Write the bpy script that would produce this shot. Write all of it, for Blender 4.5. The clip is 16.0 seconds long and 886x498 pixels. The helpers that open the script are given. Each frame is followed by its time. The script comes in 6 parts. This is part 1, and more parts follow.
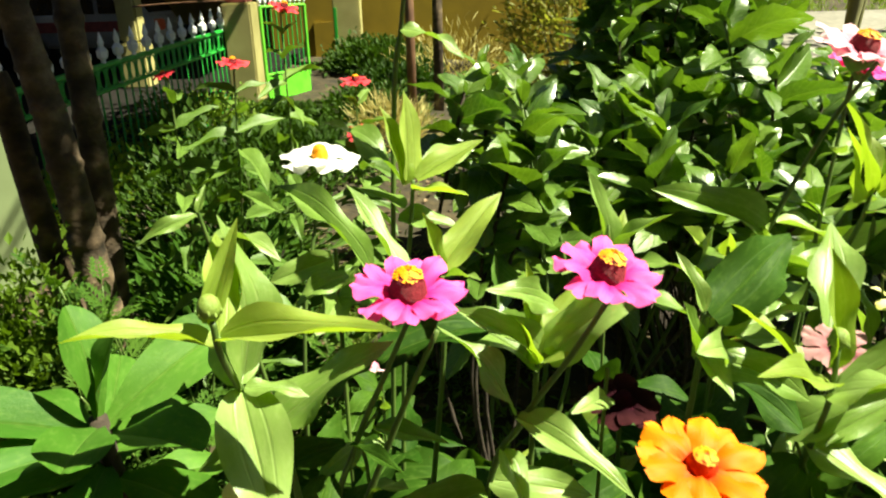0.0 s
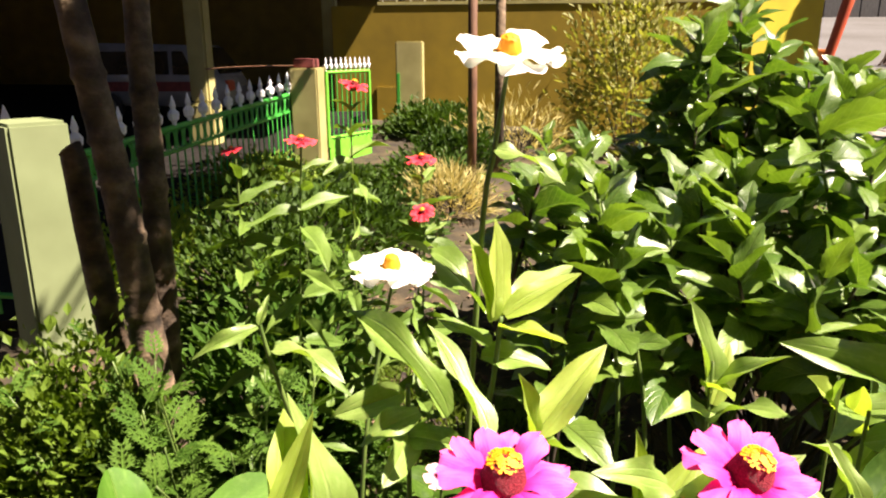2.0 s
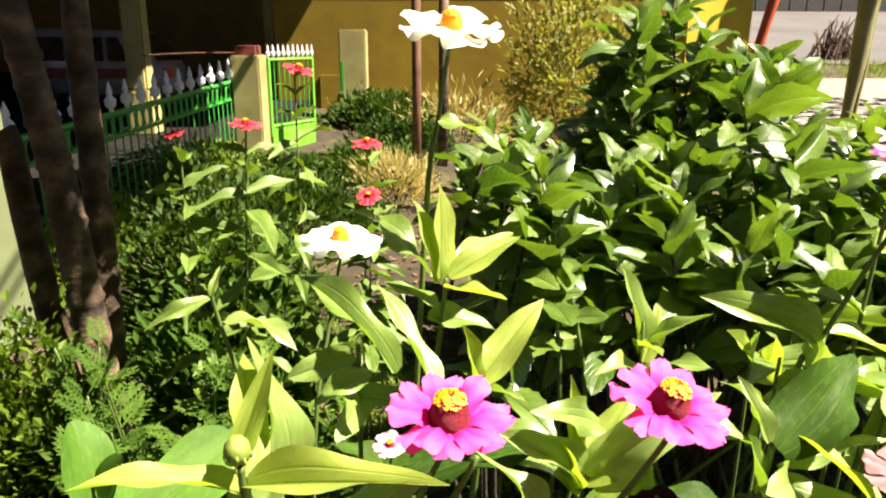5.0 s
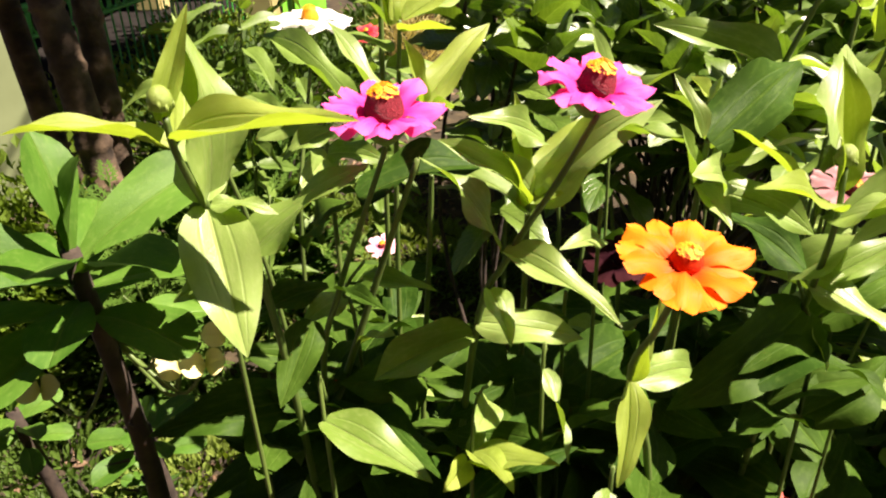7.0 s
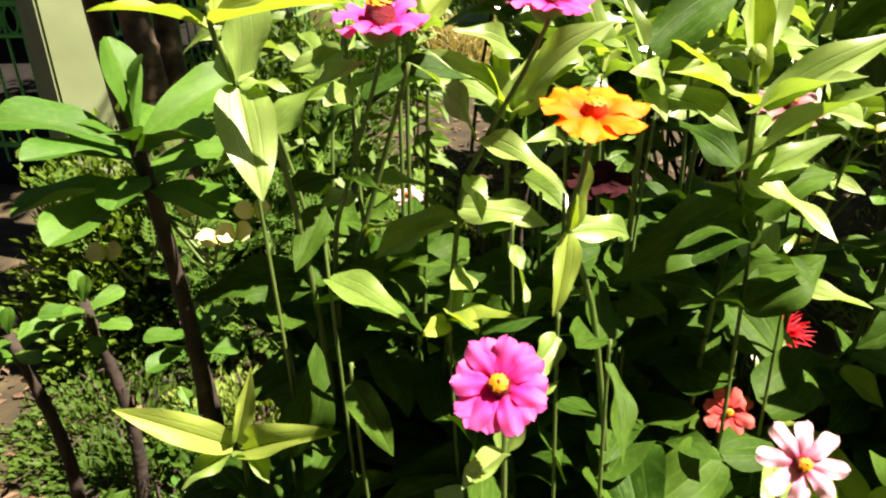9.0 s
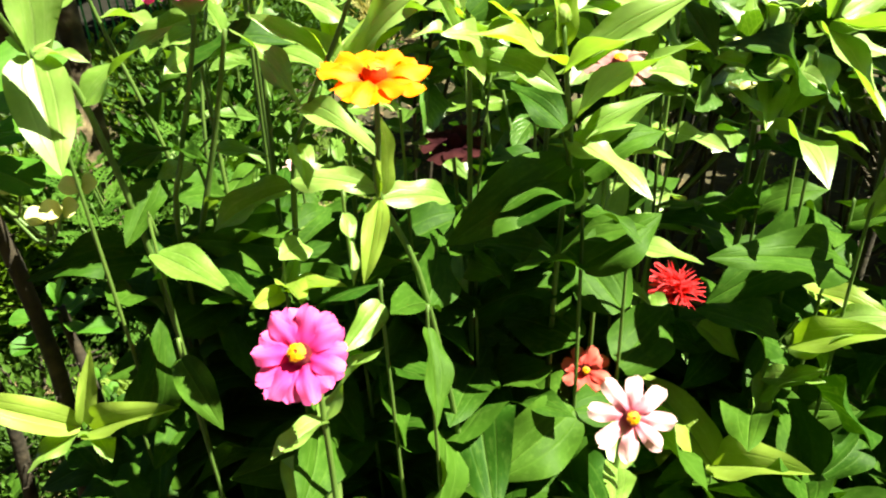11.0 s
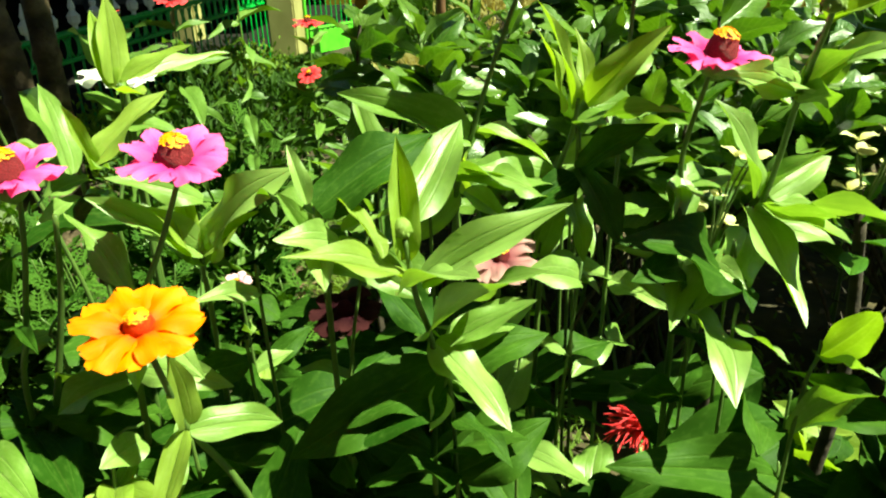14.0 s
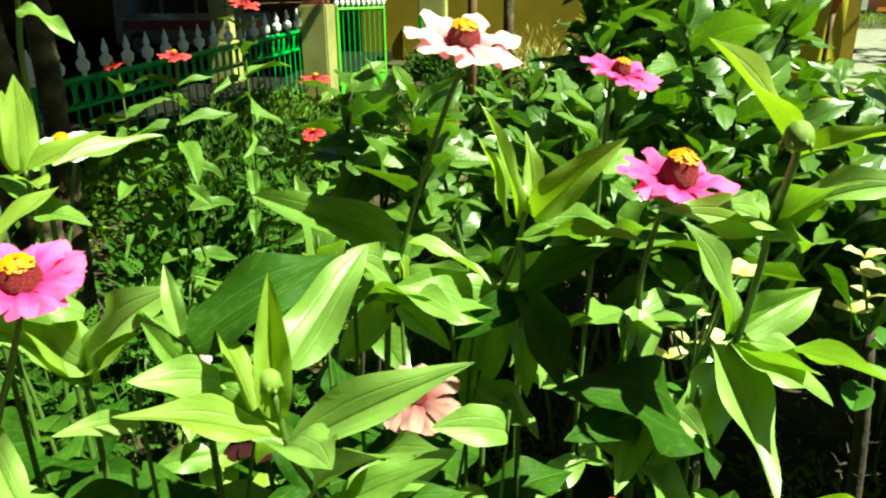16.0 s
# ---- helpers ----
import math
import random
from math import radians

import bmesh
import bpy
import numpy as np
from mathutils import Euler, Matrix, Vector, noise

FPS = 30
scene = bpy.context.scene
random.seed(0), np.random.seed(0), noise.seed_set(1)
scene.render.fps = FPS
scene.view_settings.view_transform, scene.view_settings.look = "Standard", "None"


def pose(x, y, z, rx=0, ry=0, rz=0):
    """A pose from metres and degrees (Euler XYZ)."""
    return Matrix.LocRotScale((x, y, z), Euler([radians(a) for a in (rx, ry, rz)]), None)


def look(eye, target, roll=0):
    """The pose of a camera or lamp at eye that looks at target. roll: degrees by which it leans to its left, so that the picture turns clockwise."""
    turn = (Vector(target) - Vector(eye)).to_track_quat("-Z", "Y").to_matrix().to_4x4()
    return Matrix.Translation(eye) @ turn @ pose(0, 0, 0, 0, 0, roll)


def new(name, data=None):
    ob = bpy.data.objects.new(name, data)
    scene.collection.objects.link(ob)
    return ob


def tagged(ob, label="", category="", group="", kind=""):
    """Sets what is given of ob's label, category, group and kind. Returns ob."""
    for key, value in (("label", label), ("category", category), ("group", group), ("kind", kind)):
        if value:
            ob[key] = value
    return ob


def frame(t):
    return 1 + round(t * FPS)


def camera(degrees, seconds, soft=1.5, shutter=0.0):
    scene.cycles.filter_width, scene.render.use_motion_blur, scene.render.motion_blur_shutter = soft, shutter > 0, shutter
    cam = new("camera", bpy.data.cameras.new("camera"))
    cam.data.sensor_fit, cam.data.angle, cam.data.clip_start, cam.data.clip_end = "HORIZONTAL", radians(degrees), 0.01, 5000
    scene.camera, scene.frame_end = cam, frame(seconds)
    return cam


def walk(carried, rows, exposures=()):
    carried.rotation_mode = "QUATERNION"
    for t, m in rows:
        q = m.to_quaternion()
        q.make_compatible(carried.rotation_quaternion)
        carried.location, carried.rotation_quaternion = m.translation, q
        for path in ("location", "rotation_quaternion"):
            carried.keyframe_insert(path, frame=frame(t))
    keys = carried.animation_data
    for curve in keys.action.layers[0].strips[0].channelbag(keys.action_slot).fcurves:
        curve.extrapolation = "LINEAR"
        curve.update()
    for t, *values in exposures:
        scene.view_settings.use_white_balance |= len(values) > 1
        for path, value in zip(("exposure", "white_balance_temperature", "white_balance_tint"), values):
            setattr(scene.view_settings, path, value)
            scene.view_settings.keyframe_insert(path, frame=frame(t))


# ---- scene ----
cam = camera(63.1, 16.0, 2.1, 0.4)
PATH = [
    (0, (0.03, -0.04, 1.23), (-0.004, 1.836, 0.537), -1.5),
    (0.5, (0.022, -0.011, 1.236), (-0.064, 1.868, 0.557), -0.6),
    (1, (0.008, 0.002, 1.235), (-0.131, 1.861, 0.511), 0.2),
    (1.5, (0.004, 0.022, 1.258), (-0.134, 1.907, 0.604), 0.1),
    (2, (-0.001, 0.04, 1.267), (-0.173, 1.959, 0.729), -0.3),
    (2.5, (0.002, 0.044, 1.263), (-0.135, 1.962, 0.71), -0.2),
    (3, (0.005, 0.037, 1.263), (-0.14, 1.953, 0.706), 0.1),
    (5.5, (0.0, 0.0, 1.25), (0.0, 1.918, 0.682), -0.0),
    (6, (0.024, -0.007, 1.218), (-0.004, 1.872, 0.535), -1.3),
    (6.5, (0.045, -0.020, 1.174), (0.010, 1.799, 0.344), -1.6),
    (7, (0.054, -0.043, 1.158), (-0.046, 1.760, 0.298), -2.6),
    (7.5, (0.065, -0.059, 1.152), (-0.034, 1.759, 0.324), -2.6),
    (8, (0.086, -0.088, 1.150), (-0.054, 1.741, 0.353), -3.2),
    (8.5, (0.092, -0.144, 1.133), (-0.141, 1.696, 0.383), -3.3),
    (9, (0.115, -0.169, 1.109), (-0.143, 1.640, 0.297), -2.9),
    (11.5, (0.229, -0.146, 1.102), (0.095, 1.637, 0.204), -3.4),
    (12, (0.241, -0.116, 1.118), (0.077, 1.674, 0.24), -3.1),
    (12.5, (0.266, -0.097, 1.139), (0.073, 1.71, 0.304), -2.7),
    (13, (0.301, -0.071, 1.171), (0.157, 1.737, 0.328), -3.1),
    (13.5, (0.327, -0.054, 1.169), (0.113, 1.763, 0.36), -2.7),
    (14, (0.341, -0.043, 1.178), (0.096, 1.782, 0.398), -2.2),
    (14.5, (0.351, -0.016, 1.186), (0.081, 1.811, 0.419), -0.6),
    (15, (0.366, 0.01, 1.194), (0.073, 1.843, 0.45), -1.4),
    (15.5, (0.389, 0.039, 1.203), (0.034, 1.883, 0.515), -1.4),
    (16, (0.408, 0.056, 1.205), (0.065, 1.909, 0.536), -0.5),
]
walk(cam, [(t, look(eye, target, roll)) for t, eye, target, roll in PATH],
     [(0, 1.75, 6900, -6), (1, 1.95, 6900, 16), (2, 2.14, 6900, 25), (5.5, 2.15, 6900, 20), (6.5, 1.85, 6900, 26), (7.5, 1.82, 6900, 26), (9, 2.06, 6900, 18), (11.4, 2.37, 6900, -18), (12.2, 2.12, 6900, -22), (13.5, 1.74, 6900, -26), (16, 1.72, 6900, -36)])

# ---- world, sun, exposure ----
SUN = Vector((0.62, -0.12, 0.95)).normalized()
world = bpy.data.worlds.new("world")
scene.world = world
world.use_nodes = True
wn = world.node_tree.nodes
sky = wn.new("ShaderNodeTexSky")
sky.sky_type, sky.sun_disc = "NISHITA", False
sky.sun_elevation = math.asin(SUN.z)
sky.sun_rotation = math.atan2(SUN.x, SUN.y)
sky.air_density, sky.dust_density = 0.15, 0.2
wn["Background"].inputs["Strength"].default_value = 0.05
world.node_tree.links.new(sky.outputs["Color"], wn["Background"].inputs["Color"])
lamp = bpy.data.lights.new("sun", "SUN")
lamp.energy, lamp.angle, lamp.color = 5.0, radians(0.53), (1.0, 0.93, 0.78)
new("sun", lamp).matrix_world = look(SUN * 20, (0, 0, 0))


# ---- materials ----
def material(name, rough=0.6, metal=0.0):
    m = bpy.data.materials.new(name)
    m.use_nodes = True
    b = m.node_tree.nodes["Principled BSDF"]
    b.inputs["Roughness"].default_value, b.inputs["Metallic"].default_value = rough, metal
    return m, m.node_tree.nodes, m.node_tree.links, b


def ramp(nodes, links, source, stops):
    r = nodes.new("ShaderNodeValToRGB")
    els = r.color_ramp.elements
    while len(els) < len(stops):
        els.new(0.5)
    for e, (at, c) in zip(els, stops):
        e.position, e.color = at, (*c, 1)
    links.new(source, r.inputs["Fac"])
    return r.outputs["Color"]


def mixed(nodes, links, fac, a, b, mode="MIX"):
    m = nodes.new("ShaderNodeMix")
    m.data_type, m.blend_type = "RGBA", mode
    for i, v in ((0, fac), (6, a), (7, b)):
        if isinstance(v, (int, float)):
            m.inputs[i].default_value = v
        elif isinstance(v, tuple):
            m.inputs[i].default_value = (*v, 1)
        else:
            links.new(v, m.inputs[i])
    return m.outputs[2]


def noise_of(nodes, links, scale, detail=4.0, coord="Object", stretch=None, w=None):
    n = nodes.new("ShaderNodeTexNoise")
    n.inputs["Scale"].default_value, n.inputs["Detail"].default_value = scale, detail
    c = nodes.new("ShaderNodeTexCoord").outputs[coord]
    if stretch:
        mp = nodes.new("ShaderNodeMapping")
        mp.inputs["Scale"].default_value = stretch
        links.new(c, mp.inputs["Vector"])
        c = mp.outputs["Vector"]
    links.new(c, n.inputs["Vector"])
    return n.outputs["Fac"]


def sums(nodes, links, op, a, b):
    n = nodes.new("ShaderNodeMath")
    n.operation = op
    for i, v in ((0, a), (1, b)):
        if isinstance(v, (int, float)):
            n.inputs[i].default_value = v
        else:
            links.new(v, n.inputs[i])
    return n.outputs[0]


def bumped(nodes, links, b, height, strength, distance=0.002):
    n = nodes.new("ShaderNodeBump")
    n.inputs["Strength"].default_value, n.inputs["Distance"].default_value = strength, distance
    links.new(height, n.inputs["Height"])
    links.new(n.outputs["Normal"], b.inputs["Normal"])


def see_through(nodes, links, b, colour, share, tint=None):
    """A leaf or petal: part of the light passes through it."""
    t = nodes.new("ShaderNodeBsdfTranslucent")
    if tint:
        colour = mixed(nodes, links, 1.0, colour, tint, "MULTIPLY")
    links.new(colour, t.inputs["Color"])
    m = nodes.new("ShaderNodeMixShader")
    m.inputs["Fac"].default_value = share
    links.new(b.outputs["BSDF"], m.inputs[1])
    links.new(t.outputs["BSDF"], m.inputs[2])
    links.new(m.outputs["Shader"], nodes["Material Output"].inputs["Surface"])


def leaf_material(name, low, high, vein, rough=0.42, share=0.3, veins="long", tint=(1.5, 1.6, 0.5), coat=0.0, gloss=0.25):
    m, nodes, links, b = material(name, rough)
    info = nodes.new("ShaderNodeObjectInfo")
    uv = nodes.new("ShaderNodeUVMap")
    uv.uv_map = "leaf"
    sep = nodes.new("ShaderNodeSeparateXYZ")
    links.new(uv.outputs["UV"], sep.inputs["Vector"])
    across = sums(nodes, links, "ABSOLUTE", sums(nodes, links, "SUBTRACT", sep.outputs["X"], 0.5), 0.0)
    base = mixed(nodes, links, info.outputs["Random"], low, high)
    blotch = noise_of(nodes, links, 3.0, 5.0)
    base = mixed(nodes, links, ramp(nodes, links, blotch, ((0.35, (0, 0, 0)), (0.7, (0.5, 0.5, 0.5)))), base, tuple(0.62 * c for c in low))
    mid = ramp(nodes, links, across, ((0.0, (1, 1, 1)), (0.035, (0, 0, 0))))
    if veins == "long":
        # side nerves that run along the blade
        w = sums(nodes, links, "ABSOLUTE", sums(nodes, links, "SUBTRACT", across, 0.2), 0.0)
        side = ramp(nodes, links, w, ((0.0, (0.5, 0.5, 0.5)), (0.03, (0, 0, 0))))
    elif veins == "plain":
        side = ramp(nodes, links, across, ((0.0, (0.15, 0.15, 0.15)), (0.3, (0, 0, 0))))
    else:
        # feathered nerves that bow towards the tip
        v = sums(nodes, links, "SUBTRACT", sep.outputs["Y"], sums(nodes, links, "MULTIPLY", across, 0.55))
        w = sums(nodes, links, "PINGPONG", sums(nodes, links, "MULTIPLY", v, 9.0), 0.5)
        side = ramp(nodes, links, w, ((0.38, (0, 0, 0)), (0.5, (0.55, 0.55, 0.55))))
    nerve = mixed(nodes, links, 1.0, mid, side, "LIGHTEN")
    dust = noise_of(nodes, links, 14.0, 6.0)
    base = mixed(nodes, links, ramp(nodes, links, dust, ((0.5, (0, 0, 0)), (0.72, (0.22, 0.22, 0.22)))), base, vein)
    col = mixed(nodes, links, sums(nodes, links, "MULTIPLY", nerve, 0.28), base, vein)
    links.new(col, b.inputs["Base Color"])
    fine = noise_of(nodes, links, 60.0, 3.0)
    height = sums(nodes, links, "SUBTRACT", sums(nodes, links, "MULTIPLY", fine, 0.35), nerve)
    bumped(nodes, links, b, height, 0.8 if veins == "feather" else 0.4, 0.0015)
    b.inputs["Specular IOR Level"].default_value = gloss
    b.inputs["Coat Weight"].default_value = coat
    b.inputs["Coat Roughness"].default_value = 0.25
    see_through(nodes, links, b, col, share, tint)
    return m


def petal_material(name, inner, outer, dark, share=0.25, tint=(1.2, 1.2, 1.2), rough=0.55, gloss=0.2):
    m, nodes, links, b = material(name, rough)
    b.inputs["Specular IOR Level"].default_value = gloss
    info = nodes.new("ShaderNodeObjectInfo")
    uv = nodes.new("ShaderNodeUVMap")
    uv.uv_map = "leaf"
    sep = nodes.new("ShaderNodeSeparateXYZ")
    links.new(uv.outputs["UV"], sep.inputs["Vector"])
    col = ramp(nodes, links, sep.outputs["Y"], ((0.05, dark), (0.3, inner), (0.85, outer)))
    streak = noise_of(nodes, links, 9.0, 4.0, "Object", (3.0, 0.3, 1.0))
    col = mixed(nodes, links, ramp(nodes, links, streak, ((0.45, (0, 0, 0)), (0.75, (0.55, 0.55, 0.55)))), col, inner)
    hs = nodes.new("ShaderNodeHueSaturation")
    links.new(col, hs.inputs["Color"])
    links.new(sums(nodes, links, "ADD", sums(nodes, links, "MULTIPLY", info.outputs["Random"], 0.3), 0.85), hs.inputs["Value"])
    links.new(hs.outputs["Color"], b.inputs["Base Color"])
    bumped(nodes, links, b, streak, 0.4, 0.001)
    see_through(nodes, links, b, hs.outputs["Color"], share, tint)
    return m


def grained(name, stops, scale=8.0, rough=0.7, bump=0.3, detail=6.0, stretch=None, distance=0.004, metal=0.0, coarse=0.0):
    m, nodes, links, b = material(name, rough, metal)
    n = noise_of(nodes, links, scale, detail, "Object", stretch)
    col = ramp(nodes, links, n, stops)
    if coarse:
        big = noise_of(nodes, links, coarse, 3.0)
        shade = ramp(nodes, links, big, ((0.3, (0.72, 0.7, 0.66)), (0.65, (1, 1, 1))))
        col = mixed(nodes, links, 1.0, col, shade, "MULTIPLY")
    links.new(col, b.inputs["Base Color"])
    bumped(nodes, links, b, n, bump, distance)
    return m


LEAF = leaf_material("zinnia_leaf", (0.165, 0.28, 0.04), (0.33, 0.46, 0.125), (0.42, 0.5, 0.2), 0.42, 0.32, gloss=0.9)
# Zinnia leaf again, with shade put into its colour for the lower storey.
SHADE_LEAF = leaf_material("shade_dark_zinnia_leaf", (0.02, 0.058, 0.005), (0.058, 0.118, 0.013), (0.13, 0.22, 0.04), 0.55, 0.18, gloss=0.1)
MIDDLE = leaf_material("middle_leaf", (0.07, 0.14, 0.018), (0.16, 0.26, 0.045), (0.26, 0.36, 0.1), 0.48, 0.25, gloss=0.4)
YOUNG = leaf_material("young_leaf", (0.25, 0.35, 0.045), (0.35, 0.45, 0.08), (0.42, 0.52, 0.16), 0.48, 0.42, gloss=0.5)
SHRUB_LEAF = leaf_material("shrub_leaf", (0.05, 0.118, 0.014), (0.155, 0.25, 0.036), (0.28, 0.38, 0.1), 0.34, 0.26, "feather", coat=0.8, gloss=0.6)
THICK_LEAF = leaf_material("thick_leaf", (0.045, 0.13, 0.012), (0.085, 0.19, 0.02), (0.19, 0.29, 0.065), 0.52, 0.18, "plain")
STEM = grained("green_stem", ((0.3, (0.05, 0.095, 0.018)), (0.7, (0.11, 0.165, 0.034))), 90, 0.5, 0.3, stretch=(1, 1, 0.1))
CALYX = grained("calyx_green", ((0.3, (0.08, 0.15, 0.03)), (0.7, (0.2, 0.3, 0.06))), 200, 0.5, 0.3)
PINK = petal_material("pink_petal", (0.8, 0.03, 0.27), (0.9, 0.13, 0.45), (0.36, 0.006, 0.05))
PALE = petal_material("pale_pink_petal", (0.82, 0.3, 0.43), (0.86, 0.56, 0.62), (0.55, 0.06, 0.14))
WHITE = petal_material("white_petal", (0.86, 0.86, 0.74), (0.9, 0.9, 0.86), (0.7, 0.7, 0.4))
ORANGE = petal_material("orange_petal", (0.86, 0.15, 0.004), (0.9, 0.24, 0.008), (0.55, 0.03, 0.01))
RED = petal_material("red_petal", (0.7, 0.025, 0.045), (0.82, 0.075, 0.1), (0.4, 0.01, 0.02))
CORAL = petal_material("coral_petal", (0.84, 0.1, 0.1), (0.9, 0.2, 0.17), (0.45, 0.02, 0.02), share=0.4)
DUSKY = petal_material("dusky_petal", (0.32, 0.12, 0.14), (0.46, 0.26, 0.26), (0.2, 0.03, 0.05))
# Faded flower; the shade over it is put into the almost black petals.
FADED_SHADE = petal_material("faded_shade_petal", (0.02, 0.005, 0.008), (0.05, 0.014, 0.017), (0.05, 0.008, 0.02), rough=0.9, gloss=0.03)
DISC = grained("maroon_disc", ((0.3, (0.17, 0.005, 0.012)), (0.62, (0.52, 0.022, 0.045))), 22, 0.75, 1.0, distance=0.05)
FLORET = grained("yellow_floret", ((0.3, (0.8, 0.2, 0.0)), (0.7, (0.9, 0.4, 0.002))), 300, 0.6, 0.3, distance=0.0005)
BARK = grained("trunk_bark", ((0.3, (0.022, 0.014, 0.007)), (0.5, (0.09, 0.06, 0.034)), (0.72, (0.26, 0.185, 0.11))), 16, 0.85, 1.0, stretch=(0.7, 0.7, 0.9), distance=0.02, coarse=5.0)
SOIL = grained("soil", ((0.3, (0.018, 0.014, 0.007)), (0.55, (0.05, 0.037, 0.016)), (0.8, (0.12, 0.088, 0.04))), 9, 0.95, 0.9, 10, distance=0.02, coarse=0.9)
PLASTER = grained("yellow_plaster", ((0.3, (0.26, 0.18, 0.006)), (0.7, (0.33, 0.23, 0.009))), 5, 0.8, 0.15, coarse=0.7)
CREAM = grained("cream_plaster", ((0.3, (0.33, 0.3, 0.11)), (0.7, (0.41, 0.37, 0.15))), 6, 0.8, 0.15, coarse=1.5)
OLIVE = grained("pale_green_plaster", ((0.3, (0.15, 0.19, 0.085)), (0.7, (0.18, 0.225, 0.105))), 6, 0.8, 0.2, coarse=2.0)
GREEN_PAINT = grained("green_paint", ((0.3, (0.02, 0.26, 0.03)), (0.7, (0.04, 0.36, 0.05))), 12, 0.4, 0.2)
LIME_PAINT = grained("lime_paint", ((0.3, (0.1, 0.42, 0.025)), (0.7, (0.15, 0.5, 0.04))), 12, 0.45, 0.2)
WHITE_PAINT = grained("white_paint", ((0.3, (0.68, 0.68, 0.7)), (0.7, (0.8, 0.8, 0.82))), 20, 0.5, 0.2)
RUST = grained("rusty_iron", ((0.3, (0.09, 0.04, 0.02)), (0.7, (0.2, 0.1, 0.05))), 30, 0.75, 0.4, stretch=(1, 1, 0.3))
RED_PAINT = grained("red_paint", ((0.3, (0.42, 0.06, 0.025)), (0.7, (0.55, 0.1, 0.03))), 12, 0.5, 0.2)
ORANGE_PAINT = grained("orange_paint", ((0.3, (0.75, 0.2, 0.03)), (0.7, (0.85, 0.27, 0.05))), 12, 0.5, 0.2)
ROAD = grained("asphalt", ((0.3, (0.07, 0.07, 0.065)), (0.7, (0.115, 0.112, 0.11))), 30, 0.9, 0.5, coarse=0.4)
PAVING = grained("pale_paving", ((0.3, (0.17, 0.16, 0.135)), (0.7, (0.27, 0.25, 0.21))), 12, 0.9, 0.5, coarse=0.8)
GREY_WOOD = grained("grey_boards", ((0.3, (0.06, 0.06, 0.055)), (0.7, (0.14, 0.135, 0.125))), 10, 0.85, 0.4, stretch=(4, 4, 0.4))
# On the carport floor this almost black colour stands for shade.
DARK = grained("near_black", ((0.3, (0.008, 0.007, 0.006)), (0.7, (0.016, 0.014, 0.012))), 10, 0.9, 0.2)
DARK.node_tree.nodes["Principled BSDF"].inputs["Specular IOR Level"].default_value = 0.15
BRICK = grained("red_brick", ((0.3, (0.12, 0.025, 0.022)), (0.7, (0.2, 0.04, 0.035))), 15, 0.85, 0.4)
CAR_WHITE = grained("white_car_paint", ((0.3, (0.2, 0.2, 0.2)), (0.7, (0.27, 0.27, 0.27))), 3, 0.25, 0.0)
CAR_GLASS = grained("dark_glass", ((0.3, (0.01, 0.01, 0.012)), (0.7, (0.02, 0.02, 0.022))), 3, 0.08, 0.0)
TYRE = grained("tyre_rubber", ((0.3, (0.015, 0.015, 0.015)), (0.7, (0.03, 0.03, 0.03))), 40, 0.8, 0.3)
LITTER = grained("dry_leaves", ((0.3, (0.06, 0.034, 0.017)), (0.55, (0.13, 0.078, 0.042)), (0.8, (0.26, 0.19, 0.11))), 14, 0.8, 0.4)
CREAM_PETAL = petal_material("cream_bract", (0.75, 0.68, 0.28), (0.82, 0.78, 0.42), (0.5, 0.5, 0.1))
BUD_MAT = grained("bud_scales", ((0.3, (0.12, 0.2, 0.03)), (0.7, (0.26, 0.34, 0.06))), 60, 0.5, 0.3)
WOODY = grained("thorny_bark", ((0.3, (0.016, 0.011, 0.008)), (0.7, (0.055, 0.038, 0.026))), 60, 0.9, 0.8)
HEDGE = leaf_material("hedge_leaf", (0.085, 0.15, 0.014), (0.185, 0.27, 0.028), (0.2, 0.3, 0.05), 0.5, 0.3, gloss=0.2)
DUSTY = leaf_material("dusty_bush_leaf", (0.17, 0.19, 0.045), (0.3, 0.3, 0.09), (0.36, 0.36, 0.14), 0.6, 0.3)
# Hedge leaf copied with shade put into its green.
SHADE_BUSH = leaf_material("shade_dark_bush_leaf", (0.024, 0.058, 0.008), (0.064, 0.12, 0.016), (0.12, 0.2, 0.035), 0.5, 0.25, gloss=0.16)
HERB = leaf_material("herb_leaf", (0.04, 0.1, 0.012), (0.085, 0.165, 0.022), (0.16, 0.26, 0.05), 0.6, 0.3, gloss=0.08)
GRASS = leaf_material("ground_cover", (0.11, 0.18, 0.026), (0.2, 0.27, 0.045), (0.26, 0.34, 0.09), 0.6, 0.3)
STRAW = leaf_material("straw_blades", (0.4, 0.34, 0.12), (0.5, 0.45, 0.18), (0.5, 0.46, 0.2), 0.6, 0.3, tint=(1.1, 1.0, 0.6))
YELLOW = grained("yellow_wall_paint", ((0.3, (0.46, 0.38, 0.012)), (0.7, (0.55, 0.46, 0.018))), 5, 0.8, 0.15, coarse=0.9)
TWIG = grained("dry_twig", ((0.3, (0.06, 0.035, 0.02)), (0.7, (0.14, 0.085, 0.05))), 20, 0.85, 0.4)
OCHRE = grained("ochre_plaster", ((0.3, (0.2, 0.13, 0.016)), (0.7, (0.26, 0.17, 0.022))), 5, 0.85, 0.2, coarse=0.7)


# ---- building blocks ----
rng = random.Random(7)


